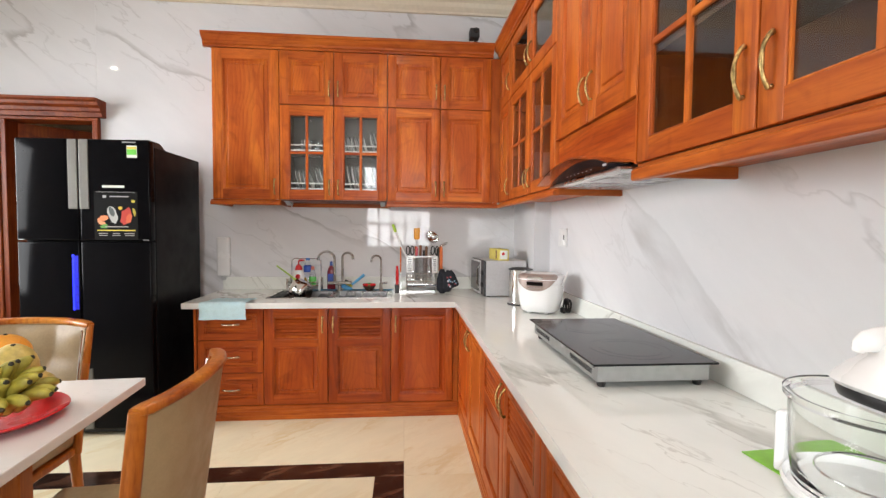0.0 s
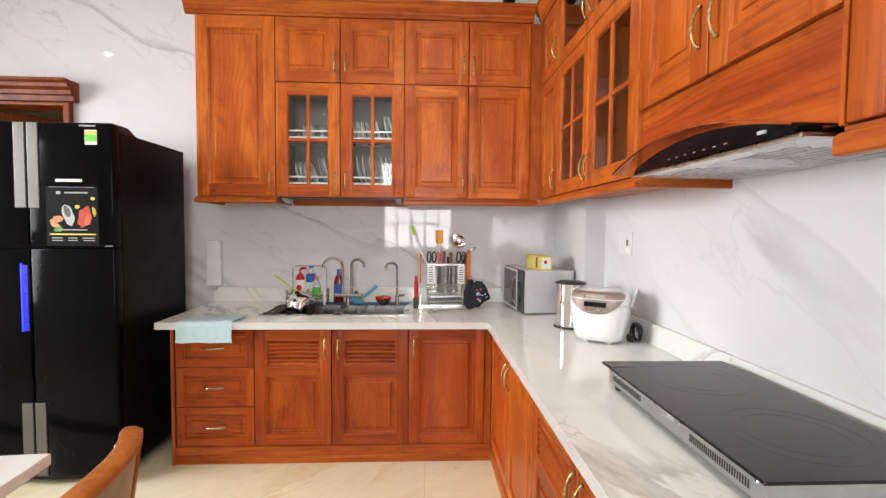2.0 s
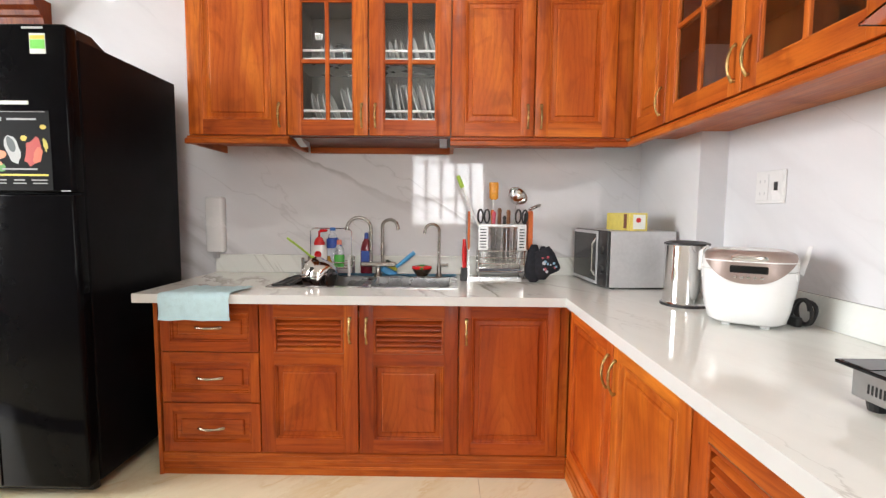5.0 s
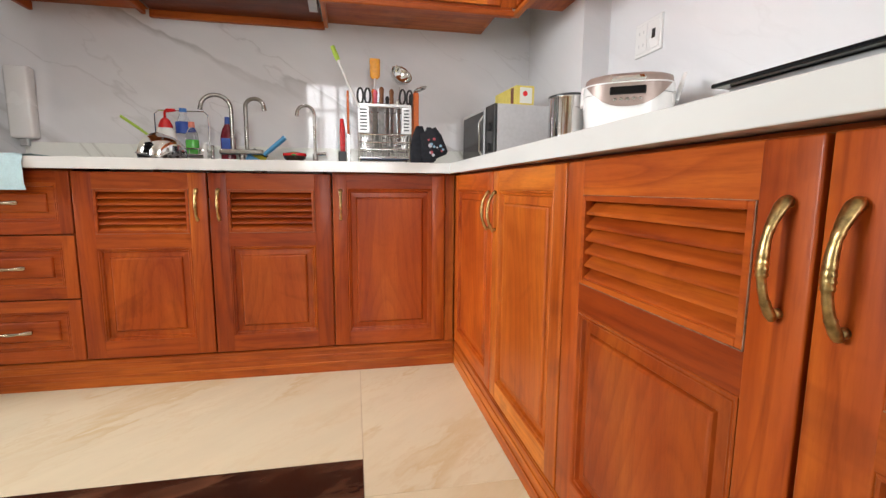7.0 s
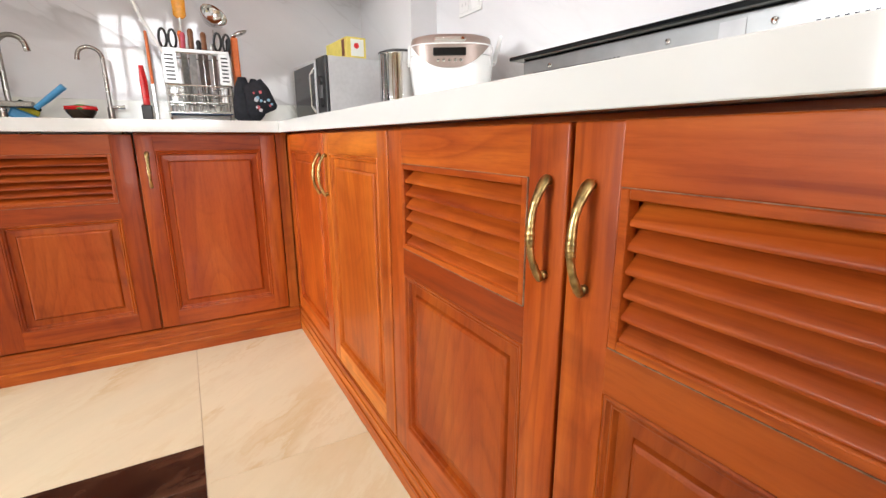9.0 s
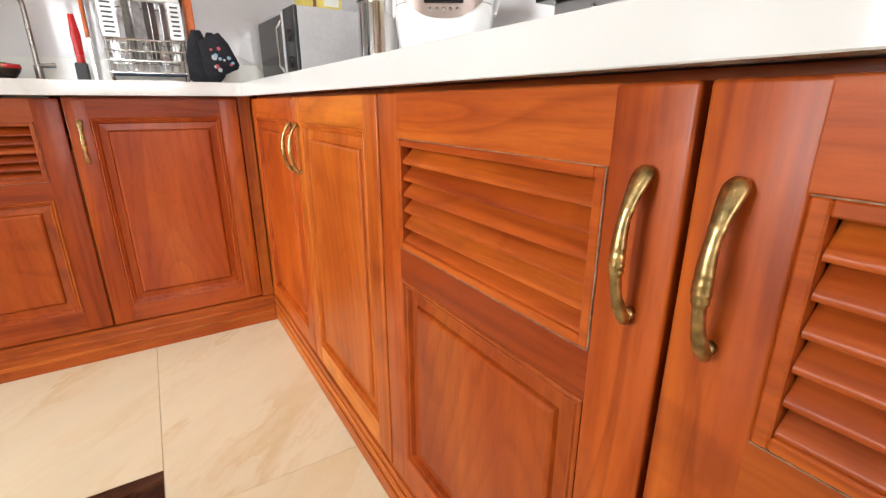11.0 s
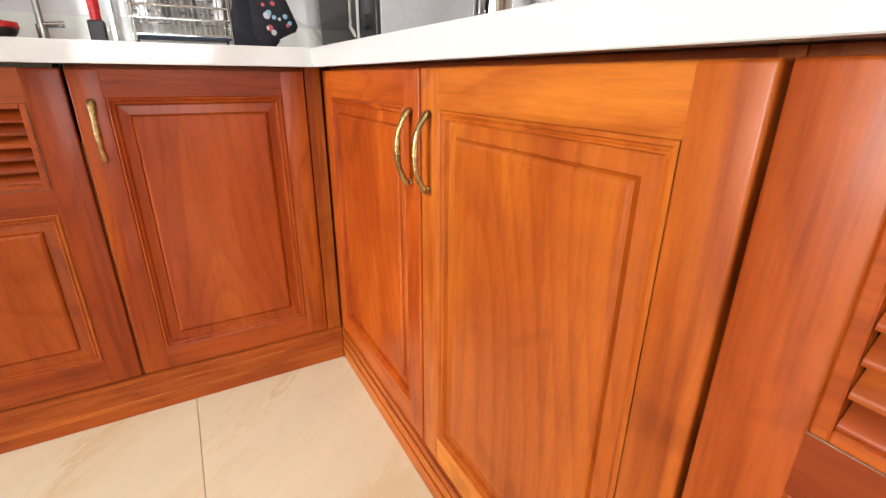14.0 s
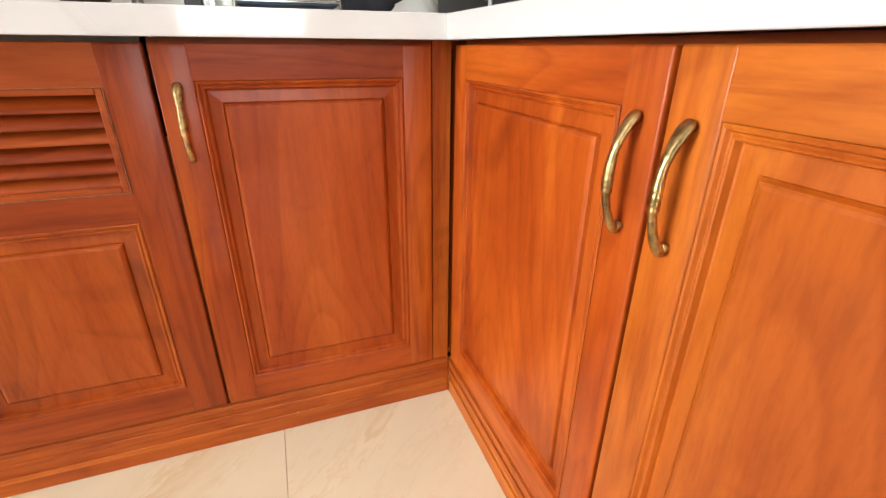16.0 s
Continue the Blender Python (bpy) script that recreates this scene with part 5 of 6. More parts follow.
part("display", box(0.9955, 1.70, 1.738, 1.0022, 1.722, 1.746), GREY_PLASTIC, hd)

# glass bowl cooker on a green mat
gm = thing("green_mat", pose(1.24, 0.90, TOP + 0.0005, 0, 0, 4), "bright green silicone mat on the worktop", "mat")
part("sheet", box(-0.135, -0.19, 0, 0.13, 0.185, 0.003, 0.001), speckled("green_silicone", (0.24, 0.55, 0.05), 0.5, 0.08, 40), gm)
ov = thing("glass_bowl_oven", pose(1.19, 0.83, TOP + 0.004) @ Matrix.Diagonal((1, 1, 1.4, 1)), "glass bowl halogen oven with a white lid standing ajar", "oven")
part("base_ring", lathe([(0, 0), (0.135, 0), (0.152, 0.006), (0.158, 0.018), (0.154, 0.024), (0.146, 0.012), (0.10, 0.0105), (0, 0.0105)], seg=48), WHITE_PLASTIC, ov, smooth=40)
for a in (118, -62):
    grip = part("side_handle", box(-0.017, -0.010, 0.004, 0.017, 0.010, 0.104, 0.006, 3), WHITE_PLASTIC, ov, smooth=50)
    grip.matrix_local = Matrix.Rotation(radians(a), 4, "Z") @ Matrix.Translation((0.166, 0, 0)) @ Matrix.Rotation(radians(90), 4, "Z")
BOWL = glassy("bowl_glass", (0.95, 0.96, 0.95))
gb = part("bowl", lathe([(0, 0.012), (0.12, 0.012), (0.140, 0.024), (0.147, 0.06), (0.150, 0.145), (0.160, 0.152), (0.160, 0.160), (0.146, 0.158), (0.142, 0.06), (0.134, 0.030), (0.118, 0.018), (0, 0.018)], seg=48), BOWL, ov, "clear thick glass bowl", smooth=40)
gb.visible_shadow = False
lidm = Matrix.Translation((0.050, -0.045, 0.160)) @ Matrix.Rotation(radians(9), 4, "Y")
part("lid", lathe([(0, 0.0), (0.142, 0.0), (0.150, 0.005), (0.148, 0.014), (0.128, 0.034), (0.105, 0.052), (0.098, 0.070), (0.075, 0.084), (0, 0.088)], lidm, 48), WHITE_PLASTIC, ov, "glossy white domed lid", smooth=50)
part("seal", lathe([(0.0, -0.016), (0.132, -0.016), (0.138, -0.008), (0.138, -0.0005), (0, -0.0005)], lidm, 48), BLACK_PLASTIC, ov, smooth=40)
part("handle", tube([(-0.066, -0.008, 0.232), (-0.064, -0.009, 0.241), (-0.056, -0.012, 0.247), (-0.036, -0.018, 0.251), (-0.01, -0.027, 0.253), (0.03, -0.038, 0.249), (0.07, -0.05, 0.238)], [(0.004, 0.009), (0.007, 0.013), (0.008, 0.016), (0.009, 0.018), (0.010, 0.020), (0.011, 0.024), (0.010, 0.026)], 14), WHITE_PLASTIC, ov, smooth=70)
part("dial_plate", lathe([(0, 0), (0.034, 0), (0.032, 0.004), (0, 0.005)], Matrix.Translation((0.075, -0.075, 0.2455)), 24), GREY_PLASTIC, ov)
part("dial", lathe([(0, 0), (0.016, 0), (0.014, 0.010), (0, 0.011)], Matrix.Translation((0.075, -0.075, 0.2505)), 16), RED, ov)
part("rack", tube([(0.10 * math.cos(2 * math.pi * k / 24), 0.10 * math.sin(2 * math.pi * k / 24), 0.045) for k in range(24)], 0.0025, 6, True), CHROME, ov)

# ---- round the sink ----
sn = thing("kitchen_sink", Matrix(), "stainless steel double bowl sink set in the worktop", "sink")
def bowl(x0, x1, y0, y1, depth):
    bm = bmesh.new()
    t = TOP + 0.002
    rings = []
    for i, z in ((0.0, t), (0.006, t - 0.004), (0.010, t - depth + 0.03), (0.03, t - depth), (0.15, t - depth - 0.006)):
        rings.append([bm.verts.new((x, y, z)) for x, y in ((x0 + i, y0 + i), (x1 - i, y0 + i), (x1 - i, y1 - i), (x0 + i, y1 - i))])
    for a, b in zip(rings, rings[1:]):
        for k in range(4):
            bm.faces.new((a[k], a[(k + 1) % 4], b[(k + 1) % 4], b[k]))
    bm.faces.new(rings[-1])
    return bm


BXS = ((SX0 + 0.025, -0.385), (-0.345, SX1 - 0.025))
for a, b in BXS:
    part("bowl", bowl(a, b, SY0 + 0.03, SY1 - 0.075, 0.20), STEEL, sn)
bm = bmesh.new()
for x0, y0, x1, y1 in ((SX0 - 0.012, SY0 - 0.012, SX1 + 0.012, SY0 + 0.03), (SX0 - 0.012, SY1 - 0.075, SX1 + 0.012, SY1 + 0.012), (SX0 - 0.012, SY0 + 0.03, BXS[0][0], SY1 - 0.075), (BXS[0][1], SY0 + 0.03, BXS[1][0], SY1 - 0.075), (BXS[1][1], SY0 + 0.03, SX1 + 0.012, SY1 - 0.075)):
    add_box(bm, x0, y0, TOP + 0.0006, x1, y1, TOP + 0.0036)
bmesh.ops.remove_doubles(bm, verts=bm.verts, dist=0.0003)
part("rim", bm, STEEL, sn)
part("drain", lathe([(0, 0), (0.045, 0), (0.045, 0.003), (0, 0.002)], Matrix.Translation((-0.12, 3.94, TOP - 0.2035)), 20), CHROME, sn)
dt = thing("drain_tray", Matrix(), "black draining tray laid over the sink bowl", "tray")
part("tray", box(SX0 + 0.01, SY0 + 0.02, TOP + 0.004, -0.745, SY1 - 0.09, TOP + 0.010, 0.002), BLACK_PLASTIC, dt)
for k in range(3):
    part("rib", box(SX0 + 0.03 + 0.035 * k, SY0 + 0.04, TOP + 0.0102, SX0 + 0.036 + 0.035 * k, SY1 - 0.11, TOP + 0.014), BLACK_PLASTIC, dt)
mtt = thing("sink_cloth", Matrix(), "blue cloth lying along the back of the sink", "cloth")
bm = bmesh.new()
grid = [[bm.verts.new((-0.62 + 0.75 * i / 30, 4.135 + 0.085 * j / 6, TOP + 0.0045 + 0.004 * noise.noise((i * 0.5, j * 0.6, 2.0)) + 0.004)) for j in range(7)] for i in range(31)]
for a, b in zip(grid, grid[1:]):
    for j in range(6):
        bm.faces.new((a[j], b[j], b[j + 1], a[j + 1]))
bmesh.ops.solidify(bm, geom=bm.faces[:], thickness=0.003)
BLUE_CLOTH = speckled("blue_cloth", (0.16, 0.42, 0.62), 0.85, 0.2, 120, 0, 0.4)
part("fabric", bm, BLUE_CLOTH, mtt, smooth=80)


def gooseneck(x, side, z0, rise, reach, material, parent, r=0.0105, y=4.15, fwd=0.02):
    pts = [(x, y, z0 + (rise - z0) * k / 4) for k in range(5)]
    rad = reach / 2
    for k in range(1, 13):
        a = math.pi * 0.93 * k / 12
        pts.append((x + side * (rad - rad * math.cos(a)), y - fwd * k / 12, rise + rad * 0.95 * math.sin(a)))
    e = Vector(pts[-1])
    pts.append(tuple(e + Vector((side * 0.004, 0, -0.025))))
    return part("spout", tube(pts, [r] * (len(pts) - 1) + [r * 1.15], 12), material, parent, smooth=60)


fc = thing("kitchen_faucet", Matrix(), "double gooseneck brushed nickel faucet on a bar body", "faucet")
gooseneck(-0.392, -1, 1.0, 1.215, 0.14, DARK_STEEL, fc)
gooseneck(-0.322, 1, 1.0, 1.225, 0.095, DARK_STEEL, fc)
part("bar", box(-0.455, 4.128, 0.985, -0.242, 4.172, 1.012, 0.006, 2), DARK_STEEL, fc)
part("base", lathe([(0, 0), (0.028, 0), (0.024, 0.01), (0.016, 0.02), (0.016, 0.055), (0, 0.055)], Matrix.Translation((-0.349, 4.15, TOP + 0.0036)), 20), DARK_STEEL, fc, smooth=40)
f3 = thing("filter_faucet", Matrix(), "slim chrome gooseneck water filter faucet", "faucet")
gooseneck(0.023, -1, 0.95, 1.205, 0.085, DARK_STEEL, f3, 0.0085, 4.15)
part("base", lathe([(0, 0), (0.022, 0), (0.018, 0.012), (0.014, 0.02), (0.014, 0.07), (0, 0.07)], Matrix.Translation((0.023, 4.15, TOP + 0.0036)), 16), DARK_STEEL, f3, smooth=40)
part("lever", tube([(0.023, 4.15, 0.995), (0.080, 4.145, 0.998)], [0.008, 0.010], 10), CHROME, f3, smooth=60)

tip = Vector((-0.75, 0.50, 0.16)).to_track_quat("Z", "Y").to_matrix().to_4x4()
pt = thing("saucepan", Matrix.Translation((-0.625, 3.90, TOP + 0.036)) @ tip, "polished steel saucepan tipped on its side to drain", "saucepan")
part("pan", lathe([(0, -0.062), (0.055, -0.062), (0.072, -0.054), (0.084, -0.034), (0.090, 0.0), (0.091, 0.05), (0.096, 0.056), (0.092, 0.057), (0.087, 0.05), (0.086, 0.0), (0.080, -0.032), (0.068, -0.050), (0, -0.056)], seg=40), CHROME, pt, smooth=40)
part("handle", tube([(0.088, 0, 0.03), (0.115, 0, 0.034), (0.118, 0, 0.02), (0.09, 0, 0.012)], 0.004, 8), CHROME, pt, smooth=60)

# washing-up caddy with bottles
cd = thing("wire_caddy", Matrix(), "chrome wire caddy holding washing-up bottles behind the sink", "rack")
CA0, CA1, CB0, CB1 = -0.80, -0.52, 4.12, 4.25
for z in (TOP + 0.055, TOP + 0.085):
    part("ring", tube([(CA0, CB0, z), (CA1, CB0, z), (CA1, CB1, z), (CA0, CB1, z)], 0.004, 6, True), CHROME, cd)
part("floor_plate", box(CA0, CB0, TOP + 0.050, CA1, CB1, TOP + 0.053), STEEL, cd)
for x in (CA0, CA1):
    for y in (CB0, CB1):
        part("leg", box(x - 0.009, y - 0.006, TOP + 0.0005 + 0.0035 * (y < SY1 + 0.012), x + 0.009, y + 0.006, TOP + 0.115, 0.002), WHITE_PLASTIC if y == CB0 and x == CA1 else STEEL, cd)
part("hoop", tube([(CA0 + 0.01, CB1 - 0.004, TOP + 0.08), (CA0 + 0.01, CB1 - 0.004, TOP + 0.27), (CA0 + 0.03, CB1 - 0.004, TOP + 0.288), (CA1 - 0.03, CB1 - 0.004, TOP + 0.288), (CA1 - 0.01, CB1 - 0.004, TOP + 0.27), (CA1 - 0.01, CB1 - 0.004, TOP + 0.08)], 0.003, 6), CHROME, cd)
for k in range(6):
    x = CA0 + 0.03 + 0.044 * k
    part("wire", tube([(x, CB0, TOP + 0.055), (x, CB0, TOP + 0.085)], 0.002, 5), CHROME, cd)

SB = TOP + 0.0535
so = thing("pump_soap_bottle", pose(-0.712, 4.165, SB) @ Matrix.Scale(1.06, 4), "white pump bottle of dish soap with a red top", "bottle")
part("bottle", loft([(0.046, 0.028, 0), (0.049, 0.030, 0.01), (0.049, 0.030, 0.07), (0.040, 0.026, 0.115), (0.030, 0.024, 0.128)], 24, 2.6), WHITE_PLASTIC, so, smooth=50)
part("collar", loft([(0.030, 0.024, 0.1285), (0.031, 0.024, 0.14), (0.020, 0.018, 0.165), (0.010, 0.010, 0.175)], 20, 2.2), RED, so, smooth=50)
part("pump", tube([(0, 0, 0.175), (0, 0, 0.203), (0.012, -0.002, 0.210), (0.048, -0.006, 0.212)], [0.006, 0.006, 0.010, 0.007], 8), RED, so, smooth=60)
part("label", lathe([(0, 0), (0.020, 0), (0.020, 0.0008), (0, 0.0008)], Matrix.Translation((0, -0.0305, 0.075)) @ Matrix.Rotation(radians(90), 4, "X"), 16), RED, so, "round red emblem")
part("label_bar", box(-0.028, -0.0312, 0.030, 0.028, -0.0302, 0.040), BLACK_PLASTIC, so)
wb = thing("water_bottle", pose(-0.638, 4.200, SB) @ Matrix.Scale(1.1, 4), "clear plastic water bottle with a blue label and cap", "bottle")
CLEAR = glassy("clear_plastic", (0.90, 0.94, 0.97), 0.08, 1.3)
ob = part("bottle", lathe([(0, 0), (0.032, 0), (0.034, 0.008), (0.034, 0.12), (0.032, 0.15), (0.016, 0.19), (0.014, 0.202), (0, 0.202)], seg=24), CLEAR, wb, smooth=40)
ob.visible_shadow = False
BLUE = speckled("blue_label", (0.03, 0.09, 0.42), 0.4, 0.2, 40)
part("label", lathe([(0.0347, 0.105), (0.0347, 0.155), (0.034, 0.156)], seg=24), BLUE, wb, smooth=40)
part("cap", lathe([(0, 0.202), (0.016, 0.202), (0.016, 0.219), (0, 0.221)], seg=16), mat("cap_blue", (0.05, 0.2, 0.55), 0.4), wb, smooth=40)
gs = thing("detergent_bottle", pose(-0.587, 4.155, SB) @ Matrix.Scale(1.12, 4), "green washing-up liquid bottle with a pink cap", "bottle")
part("bottle", loft([(0.026, 0.020, 0), (0.028, 0.022, 0.01), (0.028, 0.022, 0.062), (0.026, 0.02, 0.07)], 20, 2.4), speckled("green_liquid", (0.10, 0.50, 0.08), 0.15, 0.1, 30), gs, smooth=50)
ob = part("neck", loft([(0.026, 0.02, 0.0705), (0.024, 0.018, 0.10), (0.012, 0.012, 0.125)], 20, 2.4), CLEAR, gs, smooth=50)
ob.visible_shadow = False
part("cap", lathe([(0, 0.125), (0.014, 0.125), (0.013, 0.15), (0, 0.152)], seg=14), mat("cap_pink", (0.75, 0.25, 0.18), 0.4), gs, smooth=40)
yl = thing("oil_bottle", pose(-0.648, 4.142, SB), "small bottle of amber liquid in the caddy", "bottle")
part("bottle", lathe([(0, 0), (0.018, 0), (0.018, 0.035), (0.010, 0.055), (0.008, 0.07), (0, 0.07)], seg=16), speckled("amber_liquid", (0.45, 0.27, 0.03), 0.15, 0.1, 30), yl, smooth=40)
rb = thing("cleaner_bottle", pose(-0.435, 4.235, TOP + 0.0005), "dark red bottle of cleaner with a blue cap behind the faucet", "bottle")
part("bottle", loft([(0.036, 0.022, 0), (0.038, 0.024, 0.02), (0.037, 0.024, 0.16), (0.026, 0.018, 0.20), (0.012, 0.012, 0.225)], 20, 2.4), speckled("red_liquid", (0.20, 0.018, 0.03), 0.15, 0.2, 40), rb, smooth=50)
part("label", box(-0.028, -0.0265, 0.07, 0.028, -0.0245, 0.15), BLUE, rb)
part("cap", lathe([(0, 0.225), (0.014, 0.225), (0.012, 0.262), (0, 0.265)], seg=14), BLUE, rb, smooth=40)
gh = thing("scrub_brush", Matrix(), "lime green brush handle leaning out of the sink", "brush")
LIME = speckled("lime_plastic", (0.45, 0.68, 0.08), 0.4, 0.1, 60)
part("handle", tube([(-0.735, 4.08, 1.045), (-0.80, 4.09, 1.095), (-0.885, 4.10, 1.155)], [(0.006, 0.009)] * 3, 8), LIME, gh, smooth=60)
part("head", tube([(-0.735, 4.08, 1.045), (-0.70, 4.07, 1.02)], [0.010, 0.018], 10), LIME, gh, smooth=60)
bb = thing("bottle_brush", Matrix(), "light blue brush lying on the faucet ledge", "brush")
SKY = speckled("sky_blue_plastic", (0.10, 0.40, 0.72), 0.4, 0.1, 60)
part("handle", tube([(-0.235, 4.13, 0.985), (-0.19, 4.12, 1.02), (-0.125, 4.11, 1.075)], [0.010, 0.013, 0.014], 10), SKY, bb, smooth=60)
sp = thing("dish_sponge", pose(-0.275, 4.20, TOP + 0.062, 0, 28, 15), "yellow and dark green sponge on the sink ledge", "sponge")
part("foam", box(-0.04, -0.028, -0.018, 0.04, 0.028, 0.006, 0.006, 2), speckled("yellow_foam", (0.65, 0.55, 0.05), 0.9, 0.2, 200, 0, 0.5), sp)
part("scourer", box(-0.04, -0.028, 0.0065, 0.04, 0.028, 0.022, 0.006, 2), speckled("dark_scourer", (0.012, 0.03, 0.012), 0.95, 0.4, 250, 0, 0.6), sp)
part("stand", box(-0.05, -0.03, -0.060, 0.05, 0.03, -0.0185, 0.006), SKY, sp)
rbw = thing("sponge_bowl", pose(-0.078, 4.10, TOP + 0.012), "small dark bowl with a red and green sponge", "bowl")
part("bowl", lathe([(0, 0), (0.03, 0), (0.055, 0.035), (0.057, 0.045), (0.050, 0.042), (0.028, 0.006), (0, 0.006)], seg=24), speckled("dark_glaze", (0.05, 0.035, 0.025), 0.3, 0.2, 30), rbw, smooth=40)
part("sponge", loft([(0.052, 0.034, 0.036), (0.060, 0.038, 0.046), (0.058, 0.036, 0.060), (0.03, 0.02, 0.064)], 24, 2.5), RED, rbw, smooth=60)
part("sponge_patch", loft([(0.024, 0.037, 0.040), (0.026, 0.040, 0.050), (0.02, 0.03, 0.066)], 16, 2.5), speckled("green_sponge", (0.05, 0.25, 0.04), 0.8, 0.2, 90), rbw, smooth=60)

# knife and dish rack
KNIFE_STEEL = speckled("knife_steel", (0.58, 0.58, 0.57), 0.32, 0.2, 60, 1.0)
RACK_STEEL = speckled("rack_steel", (0.55, 0.55, 0.54), 0.36, 0.15, 60, 1.0)
kr = thing("dish_rack", Matrix(), "chrome knife and utensil rack on the worktop", "rack")
KX0, KX1, KY0, KY1 = 0.252, 0.528, 4.03, 4.20
for z in (1.235, 1.095, 1.055, 1.02, 0.975):
    part("ring", tube([(KX0, KY0, z), (KX1, KY0, z), (KX1, KY1, z), (KX0, KY1, z)], 0.0035, 6, True), CHROME, kr)
for x in (KX0 + 0.005, KX1 - 0.005):
    for y in (KY0, KY1):
        part("leg", tube([(x, y, 1.10), (x, y, 0.955), (x + (0.012 if x < 0.4 else -0.012), y - 0.004, TOP + 0.001)], 0.004, 8), CHROME, kr)
for k in range(19):
    x = KX0 + 0.012 + 0.014 * k
    part("wire", tube([(x, KY0, 1.095), (x, KY0, 0.975)], 0.0016, 5), CHROME, kr)
for x0, x1 in ((KX0 - 0.002, KX0 + 0.058), (KX1 - 0.050, KX1 + 0.002)):
    pnl = part("perforated_panel", box(x0, KY0 - 0.006, 1.10, x1, KY0 - 0.003, 1.242, 0.002), RACK_STEEL, kr)
    for k in range(7):
        part("slot", box(x0 + 0.012, KY0 - 0.0072, 1.115 + 0.017 * k, x1 - 0.012, KY0 - 0.0058, 1.122 + 0.017 * k), BLACK_PLASTIC, pnl)
part("top_bar", box(KX0, KY0 - 0.008, 1.236, KX1, KY0 + 0.004, 1.252, 0.002), RACK_STEEL, kr)
part("tray", box(KX0 + 0.01, KY0 + 0.01, 0.968, KX1 - 0.01, KY1 - 0.01, 0.9735), speckled("blue_tray", (0.03, 0.07, 0.16), 0.4, 0.1, 40), kr)


def tool(name, x, y, z0, z1, lean, blade, grip, label, cat, shape="blade", gh=0.11, w=0.012):
    """An upright utensil in the rack: a shaft with its grip or head above."""
    t = thing(name, Matrix.Translation((x, y, z0)) @ pose(0, 0, 0, 0, lean, 0), label, cat, "utensils in the rack")
    h = z1 - z0
    if shape == "blade":
        part("blade", prism([(-w * 1.2, 0.01), (w * 0.9, 0.0), (w * 1.2, h - gh), (-w * 1.2, h - gh)], "y", -0.001, 0.001), KNIFE_STEEL, t).rotation_euler = (0, 0, radians(25 + 37 * (x * 97 % 1)))
        part("grip", tube([(0, 0, h - gh - 0.002), (0, 0, h - gh * 0.75), (0, 0, h - gh * 0.4), (0, 0, h - 0.012), (0, 0, h)], [(w * 0.8, w * 0.7), (w, w * 0.7), (w * 0.85, w * 0.7), (w * 1.15, w * 0.8), (w * 0.6, w * 0.5)], 10), grip, t, smooth=60)
    elif shape == "shears":
        part("blade", prism([(-0.012, 0), (0.012, 0), (0.016, h - gh), (-0.016, h - gh)], "y", -0.002, 0.002), KNIFE_STEEL, t)
        for s in (-1, 1):
            part("grip", tube([(s * 0.019 + 0.015 * math.cos(2 * math.pi * k / 16), 0, h - gh * 0.45 + gh * 0.46 * math.sin(2 * math.pi * k / 16)) for k in range(16)], 0.0055, 6, True), grip, t, smooth=60)
    return t


def plastic(name, c):
    return bpy.data.materials.get(name) or speckled(name, c, 0.4, 0.15, 80)


ORG, PNK, BRN = plastic("orange_plastic", (0.80, 0.17, 0.02)), plastic("pink_plastic", (0.75, 0.12, 0.18)), plastic("brown_wood_grip", (0.20, 0.075, 0.025))
tool("kitchen_shears", 0.285, 4.07, 1.02, 1.335, 0, STEEL, BLACK_PLASTIC, "steel kitchen shears with black loop handles", "scissors", "shears", 0.085)
tool("kitchen_knife", 0.335, 4.06, 1.03, 1.325, 2, STEEL, PNK, "kitchen knife with a pink handle", "knife", gh=0.075)
tool("kitchen_knife", 0.352, 4.08, 1.02, 1.335, -3, STEEL, ORG, "kitchen knife with an orange handle", "knife", gh=0.09)
tool("kitchen_knife", 0.372, 4.07, 1.00, 1.345, 1, STEEL, BRN, "kitchen knife with a dark wood handle", "knife", gh=0.095, w=0.014)
tool("kitchen_knife", 0.408, 4.08, 1.02, 1.300, 0, STEEL, BLACK_PLASTIC, "kitchen knife with a short black handle", "knife", gh=0.06)
tool("kitchen_knife", 0.430, 4.07, 1.00, 1.335, 0, STEEL, BRN, "kitchen knife with a brown wooden handle", "knife", gh=0.09, w=0.014)
tool("kitchen_shears", 0.492, 4.07, 1.02, 1.335, 3, STEEL, BLACK_PLASTIC, "steel shears with black loop handles", "scissors", "shears", 0.085)
tool("kitchen_knife", 0.515, 4.09, 1.02, 1.32, 4, STEEL, BLACK_PLASTIC, "kitchen knife with a black handle", "knife", gh=0.08)
tool("peeler", 0.462, 4.06, 1.06, 1.285, 0, STEEL, STEEL, "small steel utensil in the rack", "utensil", gh=0.05, w=0.008)
os_ = thing("silicone_spatula", Matrix(), "white spatula with an orange silicone head standing in the rack", "spatula")
part("handle", tube([(0.335, 4.10, 1.02), (0.345, 4.11, 1.40)], 0.006, 8), WHITE_PLASTIC, os_, smooth=60)
part("head", loft([(0.014, 0.006, 0), (0.026, 0.009, 0.012), (0.028, 0.009, 0.09), (0.026, 0.007, 0.104)], 20, 3.0), plastic("yellow_orange_silicone", (0.85, 0.36, 0.02)), os_, smooth=60).location = (0.346, 4.111, 1.393)
gb_ = thing("long_brush", Matrix(), "long white stick brush with a green head leaning on the rack", "brush")
